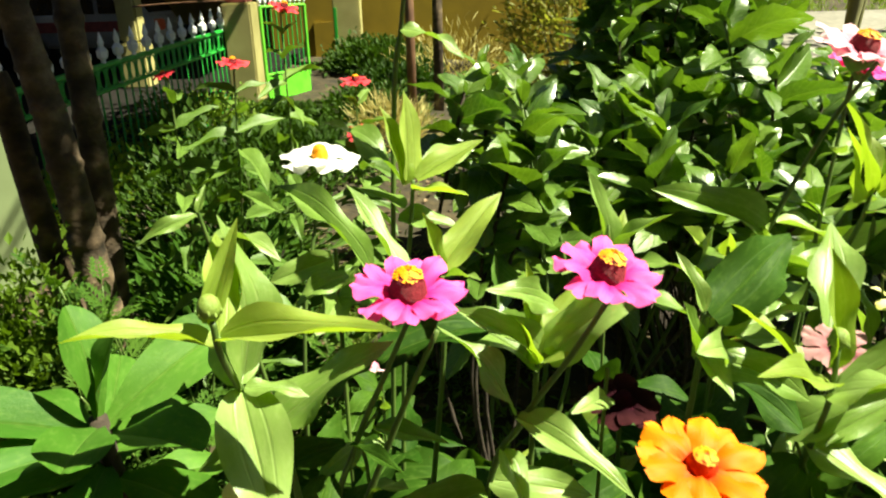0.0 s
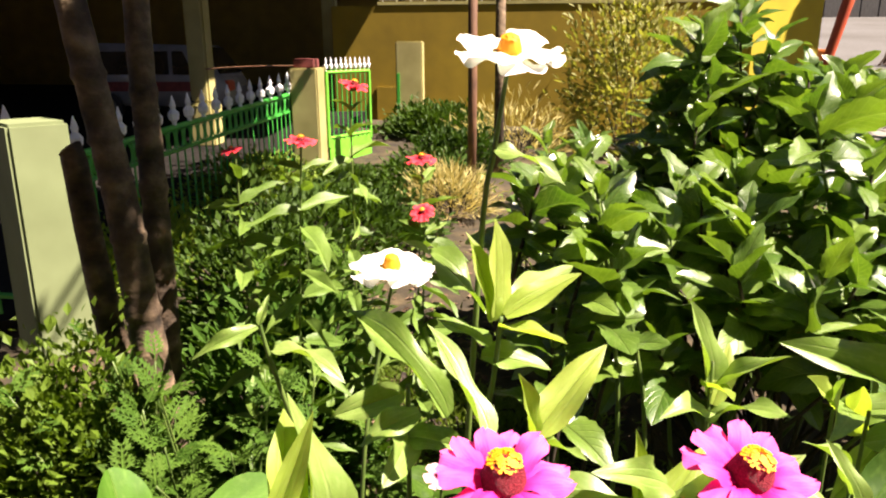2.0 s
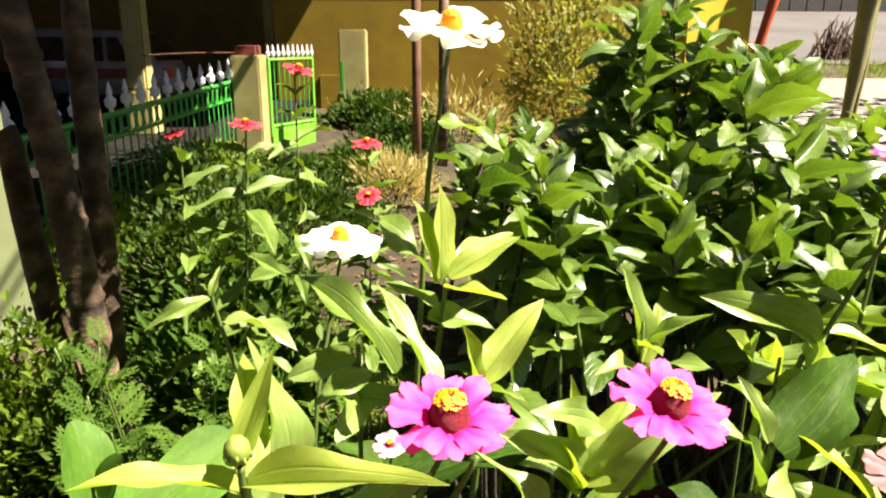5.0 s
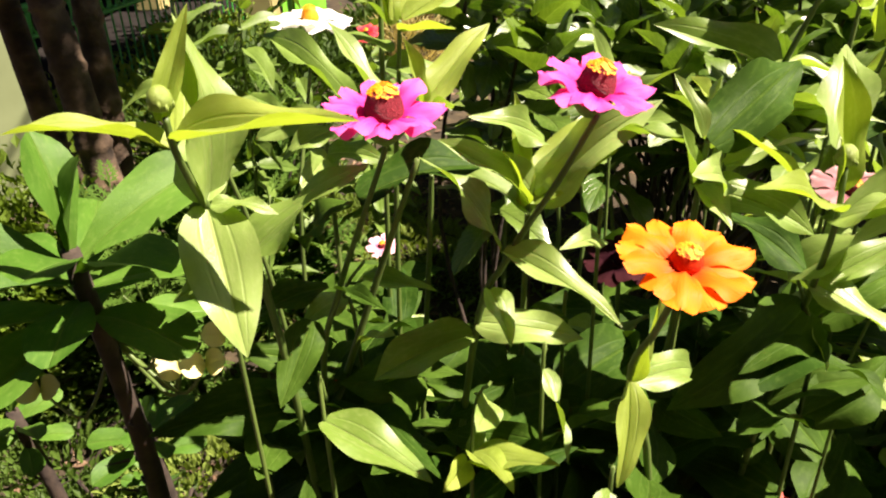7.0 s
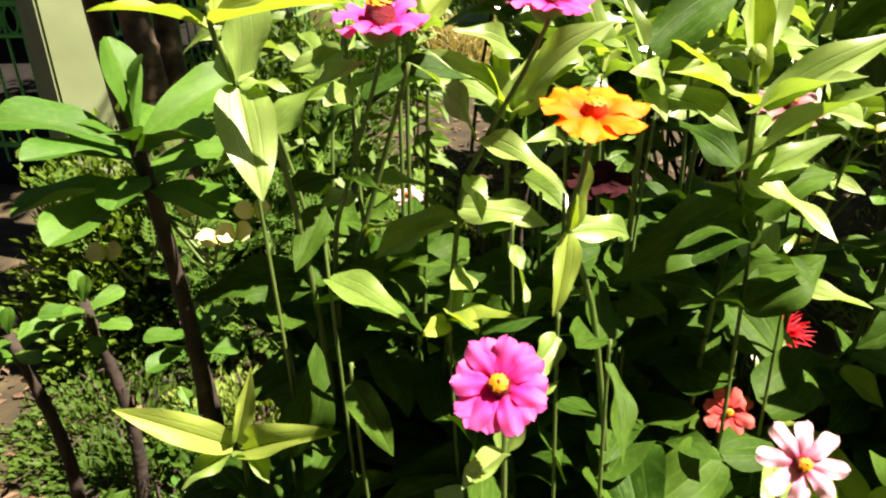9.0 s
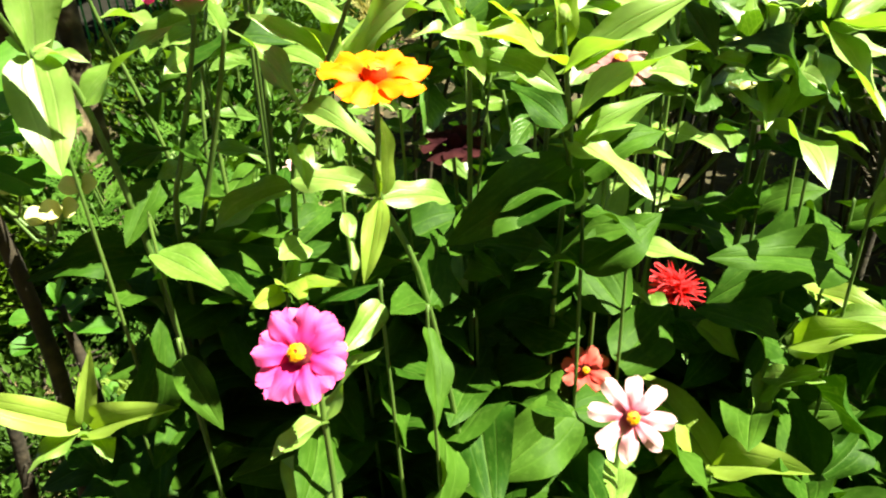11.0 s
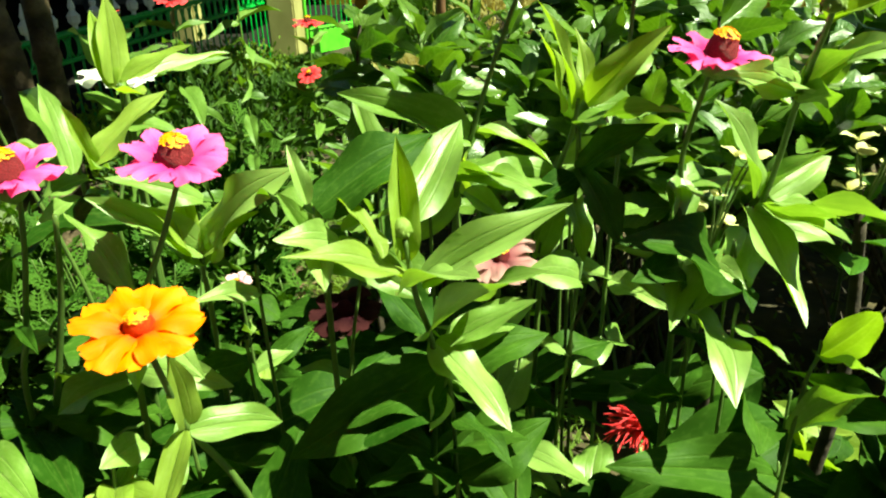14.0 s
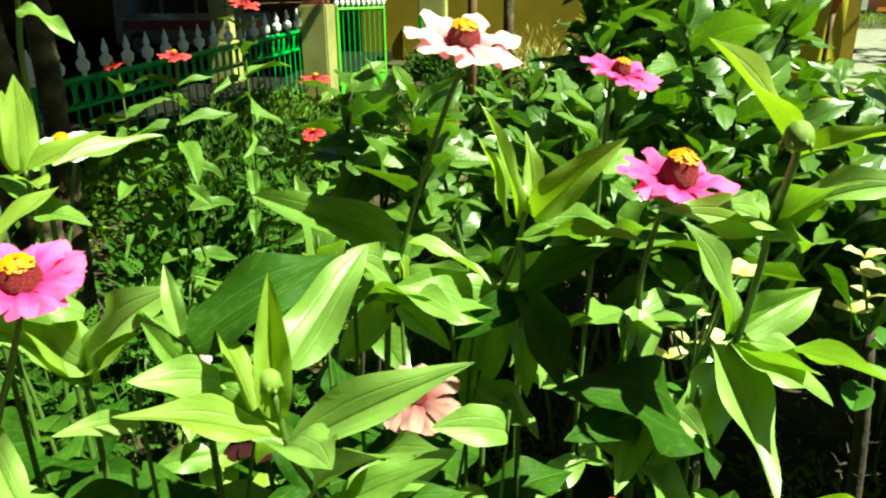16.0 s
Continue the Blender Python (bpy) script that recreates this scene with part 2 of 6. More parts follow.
def ground_z(x, y):
    """The garden lies level and then climbs gently towards the house and the road."""
    yard = min(1.0, max(0.0, (0.8 - x) / 1.2))
    z = 0.10 + (0.055 + 0.024 * yard) * max(0.0, min(y, 7.2) - 0.8) + (0.062 - 0.025 * yard) * max(0.0, min(y, 13.0) - 7.2) + 0.078 * max(0.0, min(y, 34.0) - 13.0)
    return z + 0.018 * noise.noise((x * 1.7, y * 1.7, 0)) + 0.008 * noise.noise((x * 7, y * 7, 3))


def thing(name, at, label, category, group="", kind=""):
    ob = new(name)
    ob.empty_display_size = 0.05
    ob.matrix_basis = Matrix.Translation(at)
    return tagged(ob, label, category, group, kind)


def finish(bm, name, mat, smooth=True):
    me = bpy.data.meshes.new(name)
    bmesh.ops.recalc_face_normals(bm, faces=bm.faces)
    bm.to_mesh(me)
    bm.free()
    me.materials.append(mat)
    if smooth:
        me.polygons.foreach_set("use_smooth", [True] * len(me.polygons))
    return me


def origin(ob):
    m = Matrix.Identity(4)
    while ob is not None:
        m = ob.matrix_basis @ m
        ob = ob.parent
    return m


def put(name, me, parent, m=None, label=""):
    """A mesh object under a thing or part; m is its pose in the world."""
    ob = new(name, me)
    m = Matrix.Identity(4) if m is None else m
    if parent is not None:
        ob.parent = parent
        m = origin(parent).inverted() @ m
    ob.matrix_basis = m
    return tagged(ob, label)


def part(name, bm, mat, parent, label="", smooth=False):
    return put(name, finish(bm, name, mat, smooth), parent, None, label)


def box(bm, lo, hi, bevel=0.0):
    r = bmesh.ops.create_cube(bm, size=1.0)
    size = [b - a for a, b in zip(lo, hi)]
    bmesh.ops.scale(bm, vec=size, verts=r["verts"])
    bmesh.ops.translate(bm, vec=[(a + b) / 2 for a, b in zip(lo, hi)], verts=r["verts"])
    if bevel:
        edges = list({e for v in r["verts"] for e in v.link_edges})
        bmesh.ops.bevel(bm, geom=edges, offset=bevel, segments=2, affect="EDGES")
    return r["verts"]


def tube(bm, pts, radii, sides=8, cap=True):
    """A round bar through points, with a radius at each."""
    pts = [Vector(p) for p in pts]
    rings = []
    for i, p in enumerate(pts):
        d = (pts[min(i + 1, len(pts) - 1)] - pts[max(i - 1, 0)]).normalized()
        a = d.cross(Vector((0.31, 0.95, 0.1))).normalized()
        b = d.cross(a)
        rings.append([bm.verts.new(p + radii[i] * (a * math.cos(k * math.tau / sides) + b * math.sin(k * math.tau / sides))) for k in range(sides)])
    for r0, r1 in zip(rings, rings[1:]):
        for k in range(sides):
            bm.faces.new((r0[k], r0[(k + 1) % sides], r1[(k + 1) % sides], r1[k]))
    if cap:
        bm.faces.new(rings[0])
        bm.faces.new(rings[-1])


def smooth_line(pts, steps=5):
    """A Catmull-Rom line through points."""
    pts = [Vector(p) for p in pts]
    out = []
    for i in range(len(pts) - 1):
        a, b, c, d = pts[max(i - 1, 0)], pts[i], pts[i + 1], pts[min(i + 2, len(pts) - 1)]
        for k in range(steps):
            t = k / steps
            out.append(0.5 * (2 * b + (c - a) * t + (2 * a - 5 * b + 4 * c - d) * t * t + (3 * b - a - 3 * c + d) * t ** 3))
    return out + [pts[-1]]


def blade(name, mat, shape, arch, fold, wave, seed, rows=16, cols=6, tooth=0.0, droop=0.0, notch=0.0):
    """A leaf or petal of length 1 along +y, half as wide at most as shape() gives; the midrib runs from the origin to (0, 1, 0)."""
    r = random.Random(seed)
    bm = bmesh.new()
    lay = bm.loops.layers.uv.new("leaf")
    ph, tw = r.uniform(0, 6), r.uniform(-0.15, 0.15)
    grid = []
    for i in range(rows + 1):
        s = i / rows
        half = 0.5 * shape(s)
        row = []
        for j in range(cols + 1):
            u = 2 * j / cols - 1
            jag = 1 + (tooth * (1 if i % 2 else -1) if abs(u) > 0.9 and 0 < i < rows else 0)
            x = u * half * jag
            z = 4 * arch * s * (1 - s) + fold * abs(x) - fold * 0.35 * abs(x) * abs(u)
            z += wave * math.sin(ph + 9 * s + (2 if u > 0 else 0)) * u * u * half * 2 + tw * s * x - droop * s * s
            row.append((bm.verts.new((x, s - notch * s ** 8 * (1 - abs(u)) ** 1.5 + 0.5 * notch * s ** 6 * math.sin(5 * u + ph), z)), u, s))
        grid.append(row)
    for i in range(rows):
        for j in range(cols):
            q = (grid[i][j], grid[i][j + 1], grid[i + 1][j + 1], grid[i + 1][j])
            f = bm.faces.new([v for v, _, _ in q])
            for loop, (_, u, s) in zip(f.loops, q):
                loop[lay].uv = (0.5 + 0.5 * u, s)
    bmesh.ops.remove_doubles(bm, verts=bm.verts, dist=1e-5)
    # the midrib is a crease
    for e in bm.edges:
        if abs(e.verts[0].co.x) < 1e-6 and abs(e.verts[1].co.x) < 1e-6 and fold > 0:
            e.smooth = False
    me = bpy.data.meshes.new(name)
    bm.to_mesh(me)
    bm.free()
    me.materials.append(mat)
    me.polygons.foreach_set("use_smooth", [True] * len(me.polygons))
    return me


def lance(s):
    """The zinnia's leaf: a clasping base, a broad belly and a drawn-out point."""
    return max(0.015, 2.55 * (s + 0.025) ** 0.52 * max(0.0, 1 - s) ** 0.95)


def egg(s):
    """A broad pointed leaf with a rounded base."""
    return max(0.015, 2.05 * (s + 0.012) ** 0.5 * max(0.0, 1 - s) ** 0.62 * (1 - 0.22 * s))


def spoon(s):
    return 0.2 + 0.9 * math.sin(math.pi * 0.5 * min(1.0, s / 0.72)) ** 1.6 if s < 0.72 else max(0.12, 1.1 * math.sqrt(max(0, 1 - ((s - 0.72) / 0.285) ** 2)))


def ray_petal(s):
    return 0.3 + 0.62 * math.sin(0.5 * math.pi * min(1.0, s / 0.66)) if s < 0.66 else max(0.05, 0.92 * math.sqrt(max(0, 1 - ((s - 0.66) / 0.342) ** 2.6)))


def needle(s):
    return 1.0 - 0.75 * s


SHADE_LEAVES = [blade("leaf", SHADE_LEAF, lance, a, f, w, 10 + k) for k, (a, f, w) in enumerate(((0.04, 0.2, 0.06), (0.08, 0.15, 0.1), (0.1, 0.3, 0.08), (0.13, 0.15, 0.1)))]
LEAVES = [blade("leaf", LEAF, lance, a, f, w, k) for k, (a, f, w) in enumerate(((0.02, 0.25, 0.05), (0.05, 0.15, 0.08), (0.08, 0.3, 0.06), (0.1, 0.12, 0.1), (0.12, 0.22, 0.08), (0.04, 0.35, 0.05)))]
MIDDLES = [blade("leaf", MIDDLE, lance, a, f, w, 30 + k, tooth=0.03) for k, (a, f, w) in enumerate(((0.03, 0.25, 0.04), (0.06, 0.18, 0.05), (0.1, 0.3, 0.04)))]
SHOOTS = [blade("leaf", YOUNG, lance, a, f, w, 20 + k) for k, (a, f, w) in enumerate(((0.02, 0.25, 0.04), (0.05, 0.2, 0.06), (0.08, 0.3, 0.05), (0.03, 0.4, 0.05)))]
SHRUBS = [blade("leaf", SHRUB_LEAF, egg, a, f, w, 40 + k, 14, 6, 0.055, d) for k, (a, f, w, d) in enumerate(((0.05, 0.2, 0.04, 0.08), (0.08, 0.16, 0.06, 0.16), (0.03, 0.28, 0.04, 0.04), (0.1, 0.12, 0.06, 0.22), (0.06, 0.32, 0.05, 0.13), (0.02, 0.14, 0.07, 0.1)))]
SPOONS = [blade("leaf", THICK_LEAF, spoon, a, f, 0.03, 60 + k) for k, (a, f) in enumerate(((0.03, 0.2), (0.06, 0.3), (0.08, 0.15)))]


def blade_pose(base, tip, width, roll=0.0, face=(0, 0, 0)):
    """The pose that lays a blade from base to tip, its upper face to the sky."""
    base, tip = Vector(base), Vector(tip)
    d = tip - base
    length = d.length
    d.normalize()
    # blades turn their faces towards the light
    n = Vector((0, 0, 0.5)) + 0.75 * SUN + Vector(face)
    n = n - d * d.dot(n)
    if n.length < 0.05:
        n = Vector((-0.5, -0.5, 0.2))
    n.normalize()
    n = Matrix.Rotation(roll, 3, d) @ n
    x = d.cross(n).normalized()
    m = Matrix((x * width, d * length, n * length)).transposed().to_4x4()
    m.translation = base
    return m


# low flowers stand in gaps that open towards the path
OPENINGS = [(Vector(c), (Vector((0.2, -0.13, 1.11)) - Vector(c))) for c in ((0.3, 0.432, 0.668), (0.514, 0.925, 0.49), (0.176, 0.515, 0.876), (0.318, 0.299, 0.72), (-0.151, 0.32, 0.715))]
SUNLIT = [Vector(c) for c in ((-0.151, 0.318, 0.71), (-0.2, 0.3, 0.73), (-0.09, 0.3, 0.72), (-0.14, 0.357, 0.89), (-0.165, 0.38, 0.87), (0.3, 0.432, 0.668), (0.318, 0.299, 0.72), (0.34, 0.3, 0.72), (0.3, 0.31, 0.73), (0.33, 0.28, 0.74), (0.093, 0.206, 0.848), (0.514, 0.925, 0.49))]


def in_opening(p, room):
    for c, d in OPENINGS + [(c, 0.4 * SUN) for c in SUNLIT]:
        s = (p - c).dot(d) / d.dot(d)
        if -0.12 < s < 1.0 and (p - c - d * s).length < room * (1 - 0.4 * max(0.0, s)):
            return True
    return False


def leaf(plant, base, tip, ratio, arch, young=False, darker=False, face=(0, 0, 0)):
    if not face[1] and (in_opening(Vector(tip), 0.026) or in_opening((Vector(base) + Vector(tip)) / 2, 0.048)):
        return None
    stock = SHOOTS if young else MIDDLES if darker == 2 else SHADE_LEAVES if darker else LEAVES
    length = (Vector(tip) - Vector(base)).length
    return put("leaf", rng.choice(stock), plant, blade_pose(base, tip, ratio * length * (0.9 if face[1] else 1.0), rng.uniform(-0.35, 0.35) if face[1] else rng.gauss(0, 0.6), face))


PETALS = {}
for key, mat in (("pink", PINK), ("pale", PALE), ("white", WHITE), ("orange", ORANGE), ("red", RED), ("coral", CORAL), ("faded", FADED_SHADE), ("dusky", DUSKY)):
    PETALS[key] = [blade("petal", mat, ray_petal, a, f, 0.09, 80 + k, 15, 6, 0.0, d, 0.07) for k, (a, f, d) in enumerate(((0.05, -0.35, 0.05), (0.08, -0.45, 0.12), (0.03, -0.3, 0.0)))]
NEEDLES = [blade("petal", RED, needle, a, 0.3, 0.05, 95 + k, 6, 2, 0.0, d) for k, (a, d) in enumerate(((0.1, 0.0), (0.15, 0.2)))]
bm = bmesh.new()
tube(bm, [(0, 0, -0.25), (0, 0, 0.0), (0, 0, 0.3), (0, 0, 0.6), (0, 0, 0.9), (0, 0, 1.1), (0, 0, 1.2)], [0.26, 0.5, 0.54, 0.5, 0.42, 0.36, 0.1], 14)
DISC_MESH = finish(bm, "disc", DISC)
ORANGE_DISC = DISC_MESH.copy()
ORANGE_DISC.materials[0] = ORANGE
DULL_DISC = DISC_MESH.copy()
DULL_DISC.materials[0] = FADED_SHADE
YELLOW_DISC = DISC_MESH.copy()
YELLOW_DISC.materials[0] = FLORET
bm = bmesh.new()
for k in range(90):
    a, h = k * 2.399, 0.98 + 0.26 * (k / 90)
    r = 0.37 - 0.27 * (k / 90) ** 1.3
    c = Vector((r * math.cos(a), r * math.sin(a), h))
    o = Vector((math.cos(a) * (1.5 - h), math.sin(a) * (1.5 - h), 0.6)).normalized()
    q = 0.03 + 0.07 * ((k * 7) % 10) / 10
    tube(bm, [c - 0.08 * o, c + q * 0.5 * o, c + q * o], [0.035, 0.05, 0.055], 5)
FLORETS_MESH = finish(bm, "floret_crown", FLORET, False)
bm = bmesh.new()
tube(bm, [(0, 0, -0.7), (0, 0, -0.6), (0, 0, -0.35), (0, 0, -0.08), (0, 0, 0.02)], [0.1, 0.26, 0.5, 0.55, 0.4], 12)
CALYX_MESH = finish(bm, "flower_head", CALYX)


def flower(plant, at, facing, radius, colour, petals=12, lift=0.12, size=0.28, seed=0, label="", florets=True, cone=1.0, slim=1.0):
    """A zinnia's flower head: calyx, ray petals round a dark disc, and a crown of yellow florets. size: the disc's radius as a share of the flower's."""
    r = random.Random(seed)
    up = Vector(facing).normalized()
    q = up.to_track_quat("Z", "Y").to_matrix().to_4x4()
    pose_ = Matrix.Translation(at) @ q
    core = size * radius * 2.0
    head = put("flower_head", CALYX_MESH, plant, pose_ @ Matrix.Scale(core, 4), label)
    put("disc", YELLOW_DISC if colour == "white" else DULL_DISC if colour == "faded" else ORANGE_DISC if colour == "orange" else DISC_MESH, head, pose_ @ Matrix.Diagonal((core * 0.92, core * 0.92, core * 0.92 * cone, 1)))
    if florets:
        put("floret_crown", FLORETS_MESH, head, pose_ @ Matrix.Diagonal((core * 0.92, core * 0.92, core * 0.92 * cone, 1)))
    for k in range(petals):
        a = (k + r.uniform(-0.12, 0.12)) * math.tau / petals + seed
        tilt = lift + r.uniform(-0.07, 0.07) + (0.08 if k % 2 else 0.0)
        length = radius * (0.86 + r.uniform(-0.05, 0.06))
        width = radius * 2.0 * math.sin(math.pi / petals) * 1.08 * slim
        m = pose_ @ Matrix.Rotation(a, 4, "Z") @ Matrix.Translation((0, 0.14 * radius, (0.05 if k % 2 else 0.0) * radius)) @ Matrix.Rotation(tilt, 4, "X") @ Matrix.Diagonal((width, length, length, 1))
        put("petal", r.choice(PETALS[colour]), head, m)
    return head


def bud(plant, at, radius, facing=(0, 0, 1)):
    bm = bmesh.new()
    tube(bm, [(0, 0, -1.0), (0, 0, -0.8), (0, 0, -0.2), (0, 0, 0.5), (0, 0, 0.9), (0, 0, 1.0)], [0.3, 0.75, 1.0, 0.85, 0.5, 0.3], 12)
    for k in range(8):
        a, h = k * 2.399, -0.7 + 0.5 * k / 8
        c = Vector((0.98 * math.cos(a), 0.98 * math.sin(a), h)) * (1.0 if h < 0.5 else 0.8)
        tube(bm, [c * 0.93 + Vector((0, 0, -0.3)), c * 0.96 + Vector((0, 0, 0.05)), c * 0.86 + Vector((0, 0, 0.35))], [0.08, 0.17, 0.05], 6)
    me = finish(bm, "bud", BUD_MAT)
    q = Vector(facing).to_track_quat("Z", "Y").to_matrix().to_4x4()
    return put("bud", me, plant, Matrix.Translation(at) @ q @ Matrix.Scale(radius, 4))


def stalk(plant, pts, thick=0.0022, name="stem", mat=None):
    """A stem from its top down to the soil, thicker below."""
    line = smooth_line(pts)
    bm = bmesh.new()
    n = len(line) - 1
    tube(bm, line, [thick * (0.75 + 0.7 * i / n) for i in range(n + 1)], 8)
    return part(name, bm, mat or STEM, plant, "", True)


def zinnia(label, pts, leaves=(), young=0, group="zinnias in the bed", darker=99, thick=0.0022):
    """A zinnia plant: a stem through points down to the soil, and leaves given as base, tip, width over length and bow."""
    bx, by = pts[-1][:2]
    plant = thing("zinnia_plant", (bx, by, ground_z(bx, by)), label, "flower plant", group)
    stalk(plant, [*pts[:-1], (bx, by, ground_z(bx, by) - 0.02)], thick)
    for k, (base, tip, ratio, arch) in enumerate(leaves):
        leaf(plant, base, tip, ratio, arch, k < young, k >= darker, (0.25, -0.5, 0.1))
    return plant


def pairs(plant, top, foot, r, first=0.06, gap=0.075, size=0.085, steep=0.5, stop=0.25, young=0, ratio=0.36, darker=False):
    """Crossed pairs of leaves down a stem from top to foot."""
    top, foot = Vector(top), Vector(foot)
    length = (top - foot).length
    turn, s, k = r.uniform(0, 6.28), first, 0
    while s < length - stop:
        p = top.lerp(foot, s / length)
        for side in (0, math.pi):
            a = turn + side + r.uniform(-0.25, 0.25)
            l = size * r.uniform(0.8, 1.2) * (0.75 + 0.35 * min(1, k / 2))
            e = max(steep - 0.22 * k, -0.35) + r.uniform(-0.25, 0.25)
            tip = p + l * Vector((math.cos(a) * math.cos(e), math.sin(a) * math.cos(e), math.sin(e)))
            leaf(plant, p, tip, ratio * r.uniform(0.85, 1.2), 0.08, k < young, darker)
        turn += math.pi / 2 + r.uniform(-0.3, 0.3)
        s += gap * r.uniform(0.8, 1.25)
        k += 1


def foliage(name, mat, spots, length, ratio, seed, parent=None, flat=0.4, shape=None):
    """Many small folded leaves, joined into one mesh: spots are places with an outward way."""
    r = random.Random(seed)
    verts, faces, uvs = [], [], []
    for p, out in spots:
        d = (Vector(out) + Vector((r.gauss(0, 0.6), r.gauss(0, 0.6), r.gauss(0, 0.5) * flat))).normalized()
        n = Vector((r.gauss(0, 0.4), r.gauss(0, 0.4), 1))
        x = d.cross(n).normalized()
        n = x.cross(d)
        l = length * r.uniform(0.6, 1.3)
        w = l * ratio * 0.5
        p = Vector(p)
        i = len(verts)
        mid = p + d * l * 0.5
        verts += [p, mid + x * w + n * w * 0.4, p + d * l, mid - x * w + n * w * 0.4, mid]
        faces += [(i, i + 1, i + 4), (i + 1, i + 2, i + 4), (i, i + 4, i + 3), (i + 4, i + 2, i + 3)]
        uvs += [0.5, 0, 1, 0.5, 0.5, 0.5, 1, 0.5, 0.5, 1, 0.5, 0.5, 0.5, 0, 0.5, 0.5, 0, 0.5, 0.5, 0.5, 0.5, 1, 0, 0.5]
    me = bpy.data.meshes.new(name)
    me.from_pydata([tuple(v) for v in verts], [], faces)
    me.uv_layers.new(name="leaf").data.foreach_set("uv", uvs)
    me.materials.append(mat)
    return put(name, me, parent)


# ---- ground and road ----
def ground_sheet():
    xs = [-300, -120, -50, -20, -10] + [-6 + 0.15 * i for i in range(81)] + [8, 10, 14, 20, 50, 120, 300]
    ys = [-200, -60, -20, -8, -3] + [-1.5 + 0.12 * i for i in range(80)] + [8.5, 9.5, 11, 13, 16, 20, 26, 34, 60, 150, 600]
    bm = bmesh.new()
    g = [[bm.verts.new((x, y, ground_z(x, y))) for x in xs] for y in ys]
    for i in range(len(ys) - 1):
        for j in range(len(xs) - 1):
            bm.faces.new((g[i][j], g[i][j + 1], g[i + 1][j + 1], g[i + 1][j]))
    me = finish(bm, "ground", SOIL)
    tagged(put("ground", me, None), "brown garden soil climbing gently to the road", "ground", "", "structure")


ground_sheet()


def strip(name, corners, mat, lift, label, category):
    """A flat piece that follows the ground's slope."""
    bm = bmesh.new()
    (x0, y0), (x1, y1), (x2, y2), (x3, y3) = corners
    n = 16
    rows = []
    for i in range(n + 1):
        t = i / n
        a, b = (x0 + (x3 - x0) * t, y0 + (y3 - y0) * t), (x1 + (x2 - x1) * t, y1 + (y2 - y1) * t)
        row = []
        for j in range(9):
            s = j / 8
            x, y = a[0] + (b[0] - a[0]) * s, a[1] + (b[1] - a[1]) * s
            row.append(bm.verts.new((x, y, ground_z(x, y) + lift)))
        rows.append(row)
    for r0, r1 in zip(rows, rows[1:]):
        for j in range(8):
            bm.faces.new((r0[j], r0[j + 1], r1[j + 1], r1[j]))
    r = bmesh.ops.extrude_face_region(bm, geom=bm.faces[:])
    bmesh.ops.translate(bm, vec=(0, 0, -0.12), verts=[v for v in r["geom"] if isinstance(v, bmesh.types.BMVert)])
    tagged(put(name, finish(bm, name, mat, False), None), label, category, "", "structure")


strip("pavement", ((2.2, 6.0), (14, 6.0), (20, 10.9), (2.6, 10.9)), PAVING, 0.03, "pale dusty paved forecourt beside the road", "pavement")
strip("road", ((2.6, 13.1), (40, 13.1), (70, 33), (2.6, 33)), ROAD, 0.02, "grey asphalt road with tree shadows", "road")


# almost black sheet laid out to the fence in place of carport shade
strip("floor", ((-8.0, 2.4), (-1.77, 2.4), (-1.1, 10.1), (-8.0, 10.1)), DARK, 0.07, "near-black carport floor with shade put into its colour", "floor")


# ---- house, terrace and carport ----
EYE_LEVEL = Vector((0.003, 0.04, 1.263))


def drawn_in(things, share):
    """Moves things of the yard towards the head of the path, and makes them smaller by the same share."""
    for ob in things:
        ob.matrix_basis = Matrix.Translation(EYE_LEVEL) @ Matrix.Scale(share, 4) @ Matrix.Translation(-EYE_LEVEL) @ ob.matrix_basis


laid = set(scene.collection.objects)


